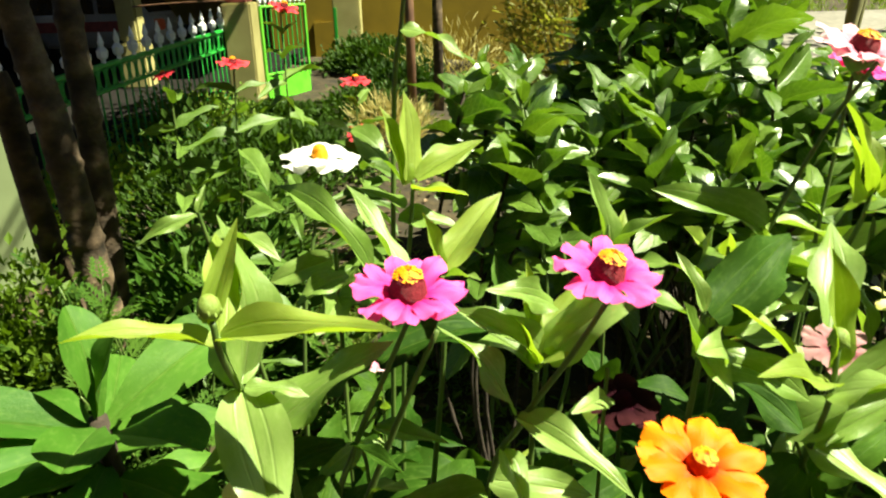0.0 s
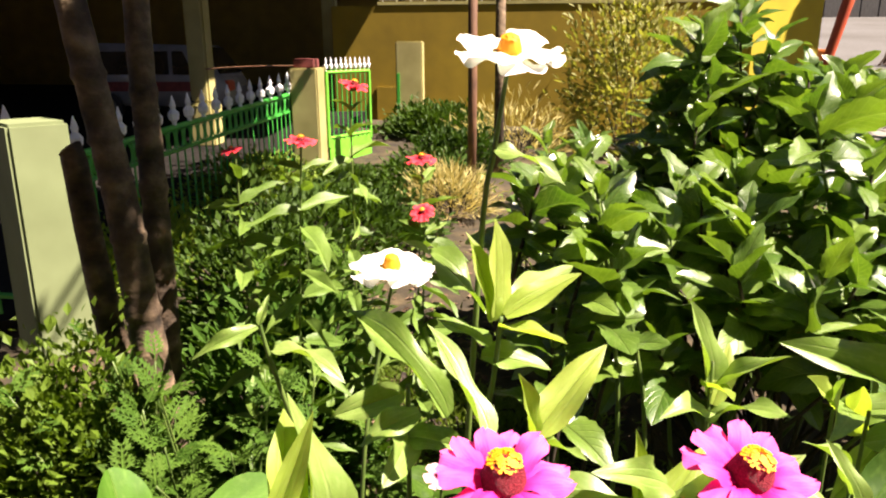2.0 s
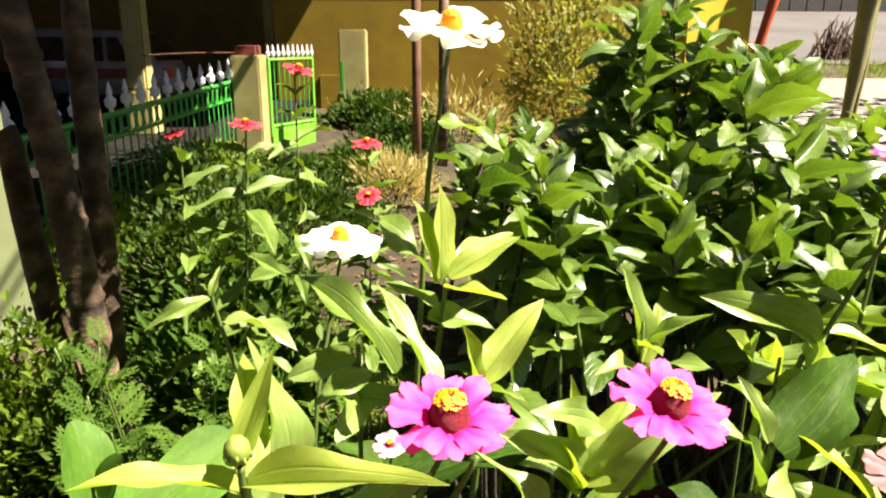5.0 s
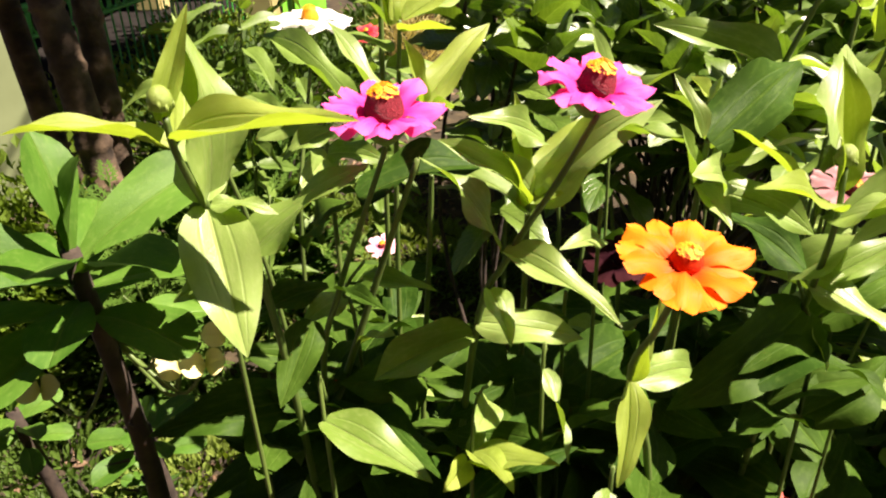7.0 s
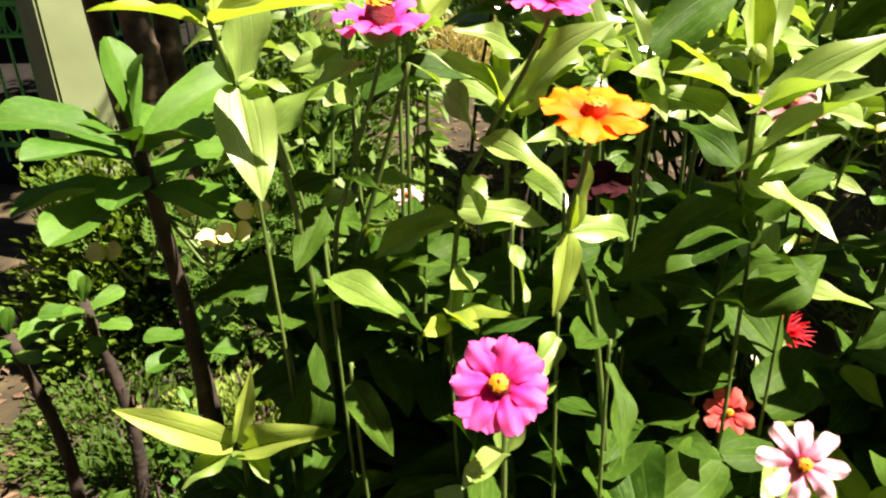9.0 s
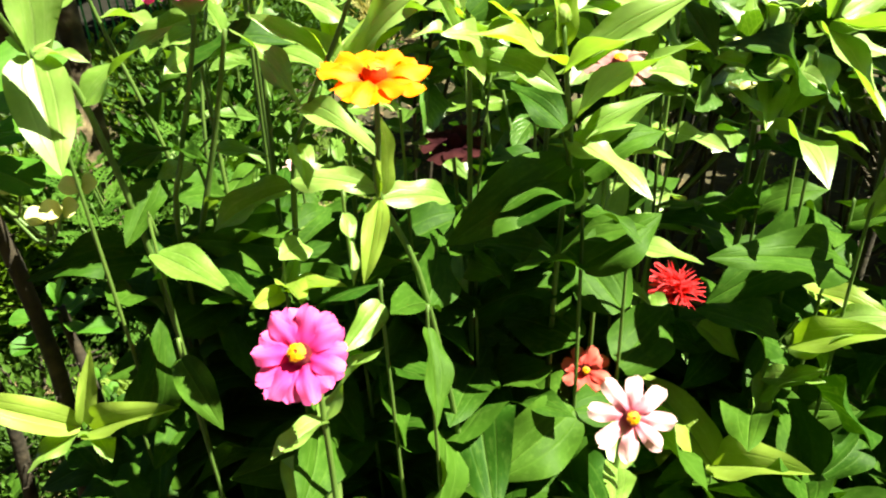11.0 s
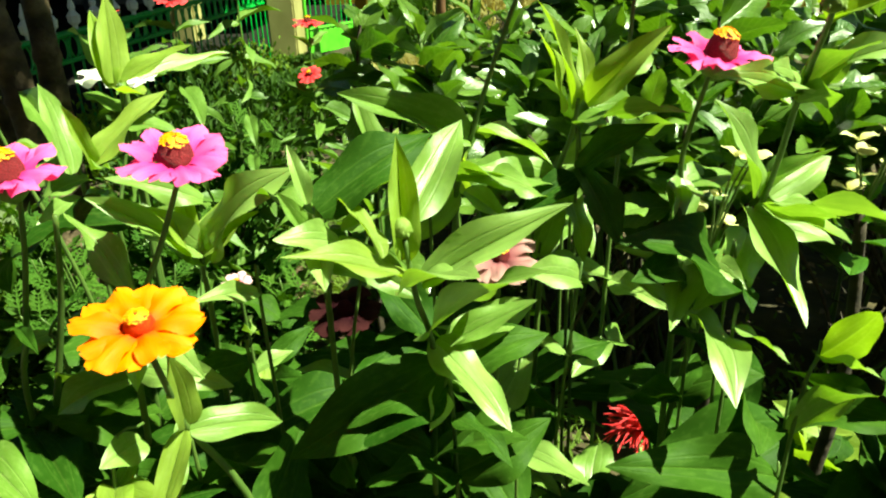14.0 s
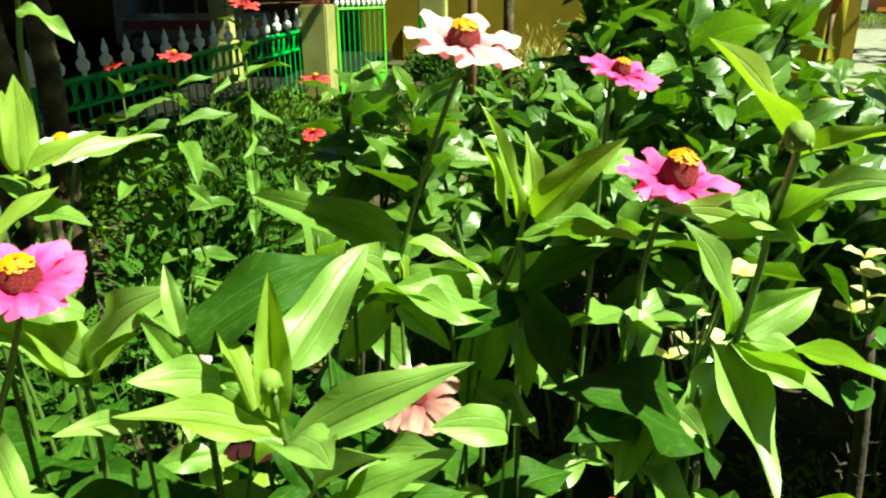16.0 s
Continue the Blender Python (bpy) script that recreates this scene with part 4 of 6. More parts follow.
def trees():
    """Two ringed trunks that stand close together, with a broken third; their unseen crown is spread above the view to
    shade the fence.
    """
    t = thing("garden_tree", (-1.06, 1.95, ground_z(-1.0, 1.95)), "two ringed grey-brown trunks leaning in the bed", "tree")
    for pts, r0, r1 in ((((-1.0, 2.2, 3.1), (-1.24, 1.95, 2.2), (-1.125, 1.9, 1.4), (-1.08, 1.9, 1.05), (-1.055, 1.9, 0.85), (-1.03, 1.9, 0.5), (-1.0, 1.9, 0.1)), 0.034, 0.05), (((-0.75, 2.4, 3.1), (-0.99, 2.1, 2.2), (-1.01, 2.02, 1.4), (-1.02, 2.02, 0.9), (-1.03, 2.02, 0.5), (-1.05, 2.02, 0.1)), 0.03, 0.042)):
        line = smooth_line(pts, 18)
        n = len(line) - 1
        bm = bmesh.new()
        rad = []
        for i in range(n + 1):
            s = i / n
            rad.append((r0 + (r1 - r0) * s) * (1 + (0.13 if i % 11 == 0 else 0.0) - (0.05 if i % 11 == 1 else 0.0) + 0.02 * math.sin(i * 1.3)))
        tube(bm, line, rad, 14)
        part("trunk", bm, BARK, t, "", True)
    bm = bmesh.new()
    tube(bm, smooth_line([(-1.25, 2.0, 1.0), (-1.238, 2.0, 0.96), (-1.225, 2.0, 0.75), (-1.18, 1.98, 0.4), (-1.12, 1.95, 0.1)]), [0.02, 0.034, 0.036, 0.033, 0.034, 0.036, 0.036, 0.036, 0.037, 0.037, 0.038, 0.038, 0.04, 0.04, 0.04, 0.042, 0.042, 0.044, 0.045, 0.045, 0.046], 9)
    part("broken_stem", bm, BARK, t, "dark broken stem", True)
    r = random.Random(8)
    tips = []
    for k in range(26):
        b = Vector((-0.95, 2.3, 3.05)) if k % 2 else Vector((-0.8, 2.4, 3.05))
        a = k * 2.399
        e = Vector((-0.36 + 0.68 * math.cos(a) * r.uniform(0.4, 1), 4.5 + 1.7 * math.sin(a) * r.uniform(0.3, 1), r.uniform(3.4, 3.9)))
        bm = bmesh.new()
        tube(bm, smooth_line([b, b.lerp(e, 0.5) + Vector((0, 0, 0.2)), e]), [0.03 - 0.0024 * i for i in range(11)], 7)
        part("limb", bm, BARK, t, "", True)
        tips += [b.lerp(e, u) for u in (0.5, 0.7, 0.85, 1.0)]
    # two unseen leaf clusters that throw dappled shade on the trunks
    near = []
    for e in (Vector((0.45, 1.64, 3.43)), Vector((0.56, 1.64, 3.5))):
        b = Vector((-0.8, 2.4, 3.05))
        bm = bmesh.new()
        tube(bm, smooth_line([b, (0.25, 3.0, 3.65), e]), [0.03 - 0.0024 * i for i in range(11)], 7)
        part("limb", bm, BARK, t, "", True)
        near.append(e)
    spots = []
    for k in range(9000):
        c = r.choice(near if k % 48 == 0 else tips)
        w = 0.07 if k % 48 == 0 else 0.2
        spots.append((c + Vector((r.gauss(0, w), r.gauss(0, w), r.gauss(0, 0.16))), (r.gauss(0, 1), r.gauss(0, 1), -0.2)))
    tagged(foliage("crown", SHRUB_LEAF, spots, 0.16, 0.45, 12, t), kind="stuff")
    drawn_in([t], 0.755)


trees()


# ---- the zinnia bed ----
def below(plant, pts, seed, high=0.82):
    """Broad leaves with shade in their colour, in crossed pairs on the lower half of a stem."""
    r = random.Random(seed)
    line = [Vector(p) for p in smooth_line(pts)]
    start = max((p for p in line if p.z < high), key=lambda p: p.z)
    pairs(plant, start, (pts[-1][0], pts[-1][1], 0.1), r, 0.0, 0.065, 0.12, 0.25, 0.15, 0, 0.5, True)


p = zinnia("zinnia with a closed green bud and long lance leaves", [(-0.092, 0.285, 1.073), (-0.093, 0.292, 1.051), (-0.094, 0.322, 1.010), (-0.083, 0.349, 0.965), (-0.079, 0.390, 0.725), (-0.073, 0.429, 0)],
    [
    ((-0.095, 0.290, 1.056), (-0.162, 0.267, 1.072), 0.27, 0.02),
    ((-0.091, 0.290, 1.060), (0.001, 0.276, 1.071), 0.25, 0.03),
    ((-0.094, 0.295, 1.061), (-0.106, 0.346, 1.100), 0.36, 0.05),
    ((-0.097, 0.290, 1.070), (-0.079, 0.304, 1.122), 0.24, 0.03),
    ((-0.094, 0.319, 1.015), (-0.071, 0.276, 0.944), 0.52, 0.05),
    ((-0.096, 0.319, 1.016), (-0.115, 0.374, 1.042), 0.5, 0.08),
    ((-0.092, 0.319, 1.015), (-0.055, 0.318, 1.009), 0.35, 0.08),
    ((-0.083, 0.346, 0.974), (-0.009, 0.356, 1.024), 0.42, 0.06),
    ((-0.088, 0.346, 0.967), (-0.135, 0.337, 0.944), 0.4, 0.1),
], 4)
below(p, [(-0.092, 0.285, 1.073), (-0.093, 0.292, 1.051), (-0.094, 0.322, 1.010), (-0.083, 0.349, 0.965), (-0.079, 0.390, 0.725), (-0.073, 0.429, 0)], 9)
bud(p, (-0.093, 0.285, 1.082), 0.0062)
# every leaf of this plant takes the copy with shade in its green
p = zinnia("zinnia with a magenta-pink flower on a slim stem", [(0.002, 0.376, 1.035), (-0.020, 0.391, 0.979), (-0.046, 0.403, 0.913), (-0.067, 0.407, 0.826), (-0.078, 0.429, 0.536), (-0.073, 0.448, 0)],
    [
    ((-0.049, 0.400, 0.918), (-0.005, 0.360, 0.920), 0.2, 0.03),
    ((-0.052, 0.400, 0.919), (-0.106, 0.384, 0.900), 0.4, 0.08),
    ((-0.072, 0.402, 0.822), (-0.190, 0.365, 0.817), 0.34, 0.08),
    ((-0.066, 0.402, 0.816), (0.027, 0.318, 0.817), 0.34, 0.08),
    ((-0.069, 0.402, 0.825), (-0.047, 0.458, 0.839), 0.4, 0.08),
    ((-0.026, 0.402, 0.984), (0.067, 0.440, 0.990), 0.45, 0.12),
    ((-0.031, 0.402, 0.978), (-0.072, 0.430, 0.931), 0.5, 0.1),
    ((-0.065, 0.393, 0.896), (-0.082, 0.346, 0.856), 0.5, 0.1),
], 0, darker=0)
below(p, [(0.002, 0.376, 1.035), (-0.020, 0.391, 0.979), (-0.046, 0.403, 0.913), (-0.067, 0.407, 0.826), (-0.078, 0.429, 0.536), (-0.073, 0.448, 0)], 8)
flower(p, (0.0, 0.372, 1.046), (0.05, -0.2, 1.0), 0.036, "pink", 13, 0.26, 0.34, 1, "", True, 0.74, 1.0)
stalk(p, [(0.017, 0.385, 1.016), (-0.011, 0.405, 0.941), (-0.049, 0.416, 0.838), (-0.065, 0.417, 0.800)], 0.0024)
p = zinnia("zinnia with a magenta-pink flower on a slanting stem", [(0.123, 0.361, 1.048), (0.102, 0.366, 1.006), (0.072, 0.374, 0.951), (0.048, 0.387, 0.874), (0.013, 0.419, 0.535), (-0.006, 0.438, 0)],
    [
    ((0.069, 0.372, 0.957), (0.137, 0.323, 0.930), 0.3, 0.05),
    ((0.067, 0.372, 0.959), (0.017, 0.393, 1.015), 0.32, 0.04),
    ((0.060, 0.379, 0.927), (0.073, 0.346, 0.902), 0.5, 0.1),
    ((0.049, 0.384, 0.888), (-0.024, 0.384, 0.850), 0.45, 0.1),
    ((0.051, 0.384, 0.898), (0.125, 0.384, 0.883), 0.4, 0.1),
], 0)
below(p, [(0.123, 0.361, 1.048), (0.102, 0.366, 1.006), (0.072, 0.374, 0.951), (0.048, 0.387, 0.874), (0.013, 0.419, 0.535), (-0.006, 0.438, 0)], 5)
flower(p, (0.121, 0.367, 1.059), (0.22, -0.25, 1.0), 0.034, "pink", 13, 0.22, 0.33, 5, "", True, 0.72, 1.0)
p = zinnia("leafy zinnia shoot with yellow-green young leaves", [(0.090, 0.438, 0.974), (0.089, 0.439, 0.941), (0.082, 0.455, 0.629), (0.080, 0.466, 0)],
    [
    ((0.085, 0.437, 0.968), (0.080, 0.440, 1.044), 0.22, 0.03),
    ((0.089, 0.437, 0.968), (0.134, 0.477, 1.015), 0.4, 0.06),
    ((0.081, 0.437, 0.966), (0.070, 0.412, 1.011), 0.6, 0.08),
    ((0.093, 0.437, 0.965), (0.148, 0.421, 1.007), 0.3, 0.05),
    ((0.098, 0.437, 0.964), (0.176, 0.430, 1.037), 0.38, 0.05),
    ((0.092, 0.437, 0.966), (0.029, 0.402, 1.023), 0.3, 0.06),
    ((0.092, 0.437, 0.956), (0.018, 0.477, 0.982), 0.5, 0.1),
    ((0.100, 0.435, 1.010), (0.049, 0.400, 1.038), 0.36, 0.06),
], 4)
below(p, [(0.090, 0.438, 0.974), (0.089, 0.439, 0.941), (0.082, 0.455, 0.629), (0.080, 0.466, 0)], 8)
p = zinnia("zinnia shoot with pale lance leaves behind the pink flower", [(0.021, 0.446, 0.984), (0.018, 0.452, 0.942), (-0.005, 0.484, 0.630), (-0.006, 0.504, 0)],
    [
    ((0.019, 0.440, 1.037), (0.065, 0.477, 1.083), 0.36, 0.05),
    ((0.016, 0.440, 1.035), (0.008, 0.430, 1.083), 0.25, 0.03),
    ((-0.010, 0.449, 1.025), (-0.053, 0.496, 1.086), 0.25, 0.05),
    ((-0.040, 0.496, 1.015), (-0.126, 0.569, 1.067), 0.21, 0.04),
    ((0.021, 0.440, 1.031), (0.047, 0.402, 1.044), 0.3, 0.05),
], 2)
below(p, [(0.021, 0.446, 0.984), (0.018, 0.452, 0.942), (-0.005, 0.484, 0.630), (-0.006, 0.504, 0)], 5)
p = zinnia("leafy zinnia shoot with one broad dark leaf", [(0.197, 0.395, 1.019), (0.197, 0.403, 0.977), (0.187, 0.435, 0.627), (0.185, 0.455, 0)],
    [
    ((0.193, 0.394, 1.022), (0.177, 0.412, 1.058), 0.3, 0.05),
    ((0.212, 0.402, 1.000), (0.278, 0.412, 1.015), 0.24, 0.04),
    ((0.193, 0.402, 1.011), (0.140, 0.430, 1.011), 0.42, 0.1),
    ((0.191, 0.402, 0.985), (0.176, 0.384, 1.034), 0.35, 0.05),
    ((0.198, 0.402, 0.985), (0.268, 0.384, 0.958), 0.42, 0.1),
    ((0.194, 0.402, 0.989), (0.208, 0.365, 0.972), 0.5, 0.1),
], 0)
# shade over this leaf is put into its colour
leaf(p, (0.199, 0.394, 1.018), (0.270, 0.452, 1.055), 0.46, 0.05, False, True, (0.0, -0.7, 0.1))
below(p, [(0.197, 0.395, 1.019), (0.197, 0.403, 0.977), (0.187, 0.435, 0.627), (0.185, 0.455, 0)], 7)
p = zinnia("zinnia with an orange flower turned to the light", [(0.147, 0.255, 0.994), (0.142, 0.273, 0.957), (0.137, 0.293, 0.915), (0.161, 0.321, 0.815), (0.185, 0.362, 0.532), (0.185, 0.390, 0)],
    [
    ((0.137, 0.291, 0.918), (0.144, 0.276, 0.978), 0.36, 0.03),
    ((0.136, 0.291, 0.915), (0.126, 0.258, 0.868), 0.32, 0.04),
    ((0.139, 0.291, 0.915), (0.182, 0.328, 0.896), 0.4, 0.08),
], 2)
below(p, [(0.147, 0.255, 0.994), (0.142, 0.273, 0.957), (0.137, 0.293, 0.915), (0.161, 0.321, 0.815), (0.185, 0.362, 0.532), (0.185, 0.390, 0)], 3)
flower(p, (0.147, 0.253, 1.006), (0.1, -0.27, 0.95), 0.031, "orange", 12, 0.12, 0.25, 2, "", True, 0.6, 1.05)
p = zinnia("zinnia with a closed bud above broad paired leaves", [(0.264, 0.357, 1.013), (0.268, 0.363, 0.971), (0.274, 0.389, 0.909), (0.266, 0.414, 0.768), (0.260, 0.465, 0.438), (0.262, 0.483, 0)],
    [
    ((0.262, 0.360, 0.998), (0.259, 0.374, 1.073), 0.27, 0.03),
    ((0.247, 0.365, 0.996), (0.209, 0.402, 1.024), 0.3, 0.05),
    ((0.266, 0.360, 0.984), (0.199, 0.318, 1.017), 0.27, 0.05),
    ((0.273, 0.360, 0.982), (0.365, 0.374, 1.031), 0.28, 0.04),
    ((0.265, 0.374, 1.019), (0.292, 0.440, 1.067), 0.4, 0.05),
    ((0.265, 0.360, 0.979), (0.314, 0.300, 1.015), 0.5, 0.08),
    ((0.274, 0.393, 0.921), (0.330, 0.337, 0.889), 0.42, 0.06),
    ((0.286, 0.393, 0.921), (0.345, 0.402, 0.951), 0.35, 0.08),
    ((0.276, 0.393, 0.900), (0.175, 0.346, 0.851), 0.45, 0.08),
    ((0.271, 0.393, 0.928), (0.214, 0.440, 0.957), 0.4, 0.08),
    ((0.279, 0.393, 0.887), (0.218, 0.346, 0.879), 0.6, 0.1),
    ((0.280, 0.393, 0.889), (0.354, 0.421, 0.914), 0.5, 0.1),
], 3, darker=8)
below(p, [(0.264, 0.357, 1.013), (0.268, 0.363, 0.971), (0.274, 0.389, 0.909), (0.266, 0.414, 0.768), (0.260, 0.465, 0.438), (0.262, 0.483, 0)], 12)
bud(p, (0.263, 0.356, 1.021), 0.0062)
p = zinnia("tall zinnia with a white and pink flower", [(0.341, 0.502, 1.170), (0.319, 0.517, 1.118), (0.291, 0.530, 1.034), (0.274, 0.543, 0.959), (0.252, 0.576, 0.534), (0.252, 0.576, 0)],
    [
    ((0.291, 0.530, 1.028), (0.186, 0.515, 1.072), 0.32, 0.05),
    ((0.296, 0.530, 1.037), (0.356, 0.524, 1.011), 0.45, 0.1),
    ((0.283, 0.533, 1.004), (0.266, 0.477, 1.048), 0.5, 0.1),
    ((0.276, 0.543, 0.982), (0.239, 0.524, 0.940), 0.5, 0.1),
    ((0.283, 0.543, 0.982), (0.325, 0.533, 0.952), 0.45, 0.1),
], 0)
below(p, [(0.341, 0.502, 1.170), (0.319, 0.517, 1.118), (0.291, 0.530, 1.034), (0.274, 0.543, 0.959), (0.252, 0.576, 0.534), (0.252, 0.576, 0)], 5)
flower(p, (0.336, 0.519, 1.174), (0.18, -0.32, 1.0), 0.037, "pale", 12, 0.14, 0.3, 3, "", True, 0.62)
p = zinnia("zinnia shoot with a crown of narrow upright leaves", [(0.376, 0.541, 1.061), (0.372, 0.541, 1.033), (0.359, 0.542, 0.991), (0.349, 0.552, 0.910), (0.338, 0.576, 0.533), (0.338, 0.594, 0)],
    [
    ((0.363, 0.543, 1.049), (0.343, 0.533, 1.115), 0.36, 0.04),
    ((0.371, 0.543, 1.051), (0.343, 0.547, 1.135), 0.18, 0.03),
    ((0.382, 0.543, 1.058), (0.373, 0.571, 1.112), 0.24, 0.03),
    ((0.383, 0.543, 1.056), (0.442, 0.533, 1.116), 0.33, 0.04),
    ((0.373, 0.538, 1.040), (0.459, 0.496, 1.057), 0.28, 0.06),
    ((0.385, 0.547, 1.048), (0.442, 0.599, 1.035), 0.35, 0.08),
    ((0.360, 0.543, 0.990), (0.278, 0.496, 1.006), 0.4, 0.08),
    ((0.362, 0.543, 0.997), (0.438, 0.571, 1.030), 0.38, 0.06),
    ((0.368, 0.543, 0.988), (0.384, 0.515, 0.928), 0.36, 0.08),
    ((0.358, 0.543, 0.978), (0.335, 0.524, 0.910), 0.5, 0.1),
], 4)
below(p, [(0.376, 0.541, 1.061), (0.372, 0.541, 1.033), (0.359, 0.542, 0.991), (0.349, 0.552, 0.910), (0.338, 0.576, 0.533), (0.338, 0.594, 0)], 10)
p = zinnia("zinnia with a magenta-pink flower above shaded leaves", [(0.463, 0.483, 1.093), (0.456, 0.512, 1.032), (0.458, 0.527, 0.999), (0.462, 0.523, 0.937), (0.464, 0.536, 0.625), (0.472, 0.556, 0)],
    [
    ((0.457, 0.524, 1.000), (0.434, 0.487, 0.937), 0.5, 0.1),
    ((0.461, 0.524, 0.994), (0.507, 0.571, 0.990), 0.5, 0.1),
    ((0.464, 0.524, 0.933), (0.403, 0.477, 0.959), 0.36, 0.08),
    ((0.462, 0.524, 0.932), (0.506, 0.477, 0.925), 0.42, 0.1),
    ((0.455, 0.524, 0.994), (0.470, 0.496, 0.992), 0.6, 0.1),
    ((0.463, 0.515, 0.936), (0.445, 0.450, 0.902), 0.42, 0.07),
    ((0.462, 0.522, 0.885), (0.488, 0.410, 0.863), 0.42, 0.07),
    ((0.462, 0.523, 0.859), (0.500, 0.460, 0.861), 0.35, 0.07),
    ((0.461, 0.520, 0.922), (0.411, 0.430, 0.953), 0.4, 0.07),
    ((0.455, 0.525, 0.997), (0.434, 0.470, 0.942), 0.42, 0.06),
    ((0.454, 0.530, 0.998), (0.500, 0.560, 0.974), 0.50, 0.06),
], 0, darker=7)
below(p, [(0.463, 0.483, 1.093), (0.456, 0.512, 1.032), (0.458, 0.527, 0.999), (0.462, 0.523, 0.937), (0.464, 0.536, 0.625), (0.472, 0.556, 0)], 5)
flower(p, (0.468, 0.49, 1.097), (0.2, -0.22, 1.0), 0.035, "pink", 13, 0.18, 0.33, 7, "", True, 0.8, 1.0)
p = zinnia("tall zinnia with a round bud and large glossy leaves", [(0.512, 0.421, 1.136), (0.516, 0.433, 1.126), (0.521, 0.476, 1.076), (0.527, 0.541, 0.974), (0.497, 0.551, 0.890), (0.453, 0.575, 0.531), (0.443, 0.575, 0)],
    [
    ((0.516, 0.437, 1.127), (0.468, 0.430, 1.184), 0.21, 0.04),
    ((0.518, 0.437, 1.124), (0.565, 0.412, 1.144), 0.2, 0.03),
    ((0.522, 0.479, 1.077), (0.583, 0.458, 1.109), 0.42, 0.08),
    ((0.519, 0.479, 1.075), (0.454, 0.440, 1.095), 0.3, 0.06),
    ((0.521, 0.479, 1.068), (0.530, 0.430, 1.083), 0.45, 0.05),
    ((0.519, 0.487, 1.065), (0.485, 0.505, 1.078), 0.4, 0.05),
    ((0.520, 0.543, 0.977), (0.483, 0.552, 1.057), 0.33, 0.05),
    ((0.530, 0.543, 0.971), (0.623, 0.477, 0.974), 0.24, 0.05),
    ((0.512, 0.540, 0.970), (0.542, 0.450, 0.908), 0.42, 0.06),
    ((0.526, 0.545, 0.976), (0.569, 0.520, 1.025), 0.40, 0.06),
    ((0.533, 0.543, 0.978), (0.586, 0.571, 1.004), 0.5, 0.08),
    ((0.543, 0.552, 0.947), (0.594, 0.552, 0.933), 0.55, 0.1),
    ((0.521, 0.476, 1.073), (0.484, 0.440, 1.098), 0.42, 0.07),
    ((0.522, 0.478, 1.070), (0.552, 0.440, 1.114), 0.5, 0.07),
    ((0.520, 0.545, 0.945), (0.468, 0.480, 0.905), 0.5, 0.07),
    ((0.527, 0.541, 0.970), (0.570, 0.470, 0.968), 0.45, 0.07),
    ((0.526, 0.541, 0.960), (0.564, 0.480, 0.983), 0.5, 0.07),
], 2)
below(p, [(0.512, 0.421, 1.136), (0.516, 0.433, 1.126), (0.521, 0.476, 1.076), (0.527, 0.541, 0.974), (0.497, 0.551, 0.890), (0.453, 0.575, 0.531), (0.443, 0.575, 0)], 12)
bud(p, (0.512, 0.419, 1.14), 0.0072)
p = zinnia("zinnia shoot with a tall upright leaf and yellow-green heart", [(-0.003, 0.529, 1.080), (-0.007, 0.535, 1.037), (-0.019, 0.555, 0.915), (-0.035, 0.579, 0.537), (-0.035, 0.579, 0)],
    [
    ((-0.008, 0.529, 1.080), (-0.009, 0.543, 1.150), 0.4, 0.04),
    ((-0.010, 0.529, 1.076), (-0.030, 0.552, 1.137), 0.3, 0.04),
    ((0.000, 0.529, 1.080), (0.055, 0.552, 1.107), 0.35, 0.04),
    ((-0.002, 0.529, 1.071), (0.041, 0.487, 1.078), 0.42, 0.05),
    ((-0.015, 0.552, 1.073), (-0.094, 0.608, 1.116), 0.22, 0.04),
    ((0.003, 0.552, 1.078), (0.056, 0.627, 1.090), 0.3, 0.05),
    ((-0.011, 0.533, 1.055), (-0.053, 0.552, 1.068), 0.5, 0.08),
    ((-0.018, 0.543, 1.042), (0.035, 0.543, 1.033), 0.5, 0.1),
], 4)
below(p, [(-0.003, 0.529, 1.080), (-0.007, 0.535, 1.037), (-0.019, 0.555, 0.915), (-0.035, 0.579, 0.537), (-0.035, 0.579, 0)], 8)
p = zinnia("zinnia shoot with short pale leaves", [(-0.075, 0.552, 1.010), (-0.076, 0.556, 0.960), (-0.08, 0.57, 0.5), (-0.08, 0.575, 0)],
    [
    ((-0.066, 0.552, 0.989), (-0.110, 0.530, 0.969), 0.50, 0.06),
    ((-0.080, 0.562, 1.000), (-0.138, 0.550, 0.982), 0.45, 0.06),
    ((-0.075, 0.550, 0.968), (-0.087, 0.490, 0.960), 0.50, 0.06),
    ((-0.075, 0.550, 0.968), (-0.020, 0.530, 0.965), 0.45, 0.06),
], 0)
below(p, [(-0.075, 0.552, 1.010), (-0.076, 0.556, 0.960), (-0.08, 0.57, 0.5), (-0.08, 0.575, 0)], 4)
p = zinnia("low zinnia shoot with pointed bright leaves", [(-0.151, 0.325, 0.701), (-0.153, 0.335, 0.630), (-0.159, 0.355, 0)],
    [
    ((-0.152, 0.318, 0.696), (-0.238, 0.290, 0.753), 0.3, 0.04),
    ((-0.148, 0.318, 0.702), (-0.127, 0.328, 0.773), 0.24, 0.03),
    ((-0.142, 0.318, 0.693), (-0.042, 0.290, 0.739), 0.28, 0.05),
    ((-0.147, 0.318, 0.693), (-0.107, 0.281, 0.690), 0.5, 0.08),
    ((-0.153, 0.318, 0.692), (-0.193, 0.290, 0.669), 0.4, 0.08),
], 3)
below(p, [(-0.151, 0.325, 0.701), (-0.153, 0.335, 0.630), (-0.159, 0.355, 0)], 5)
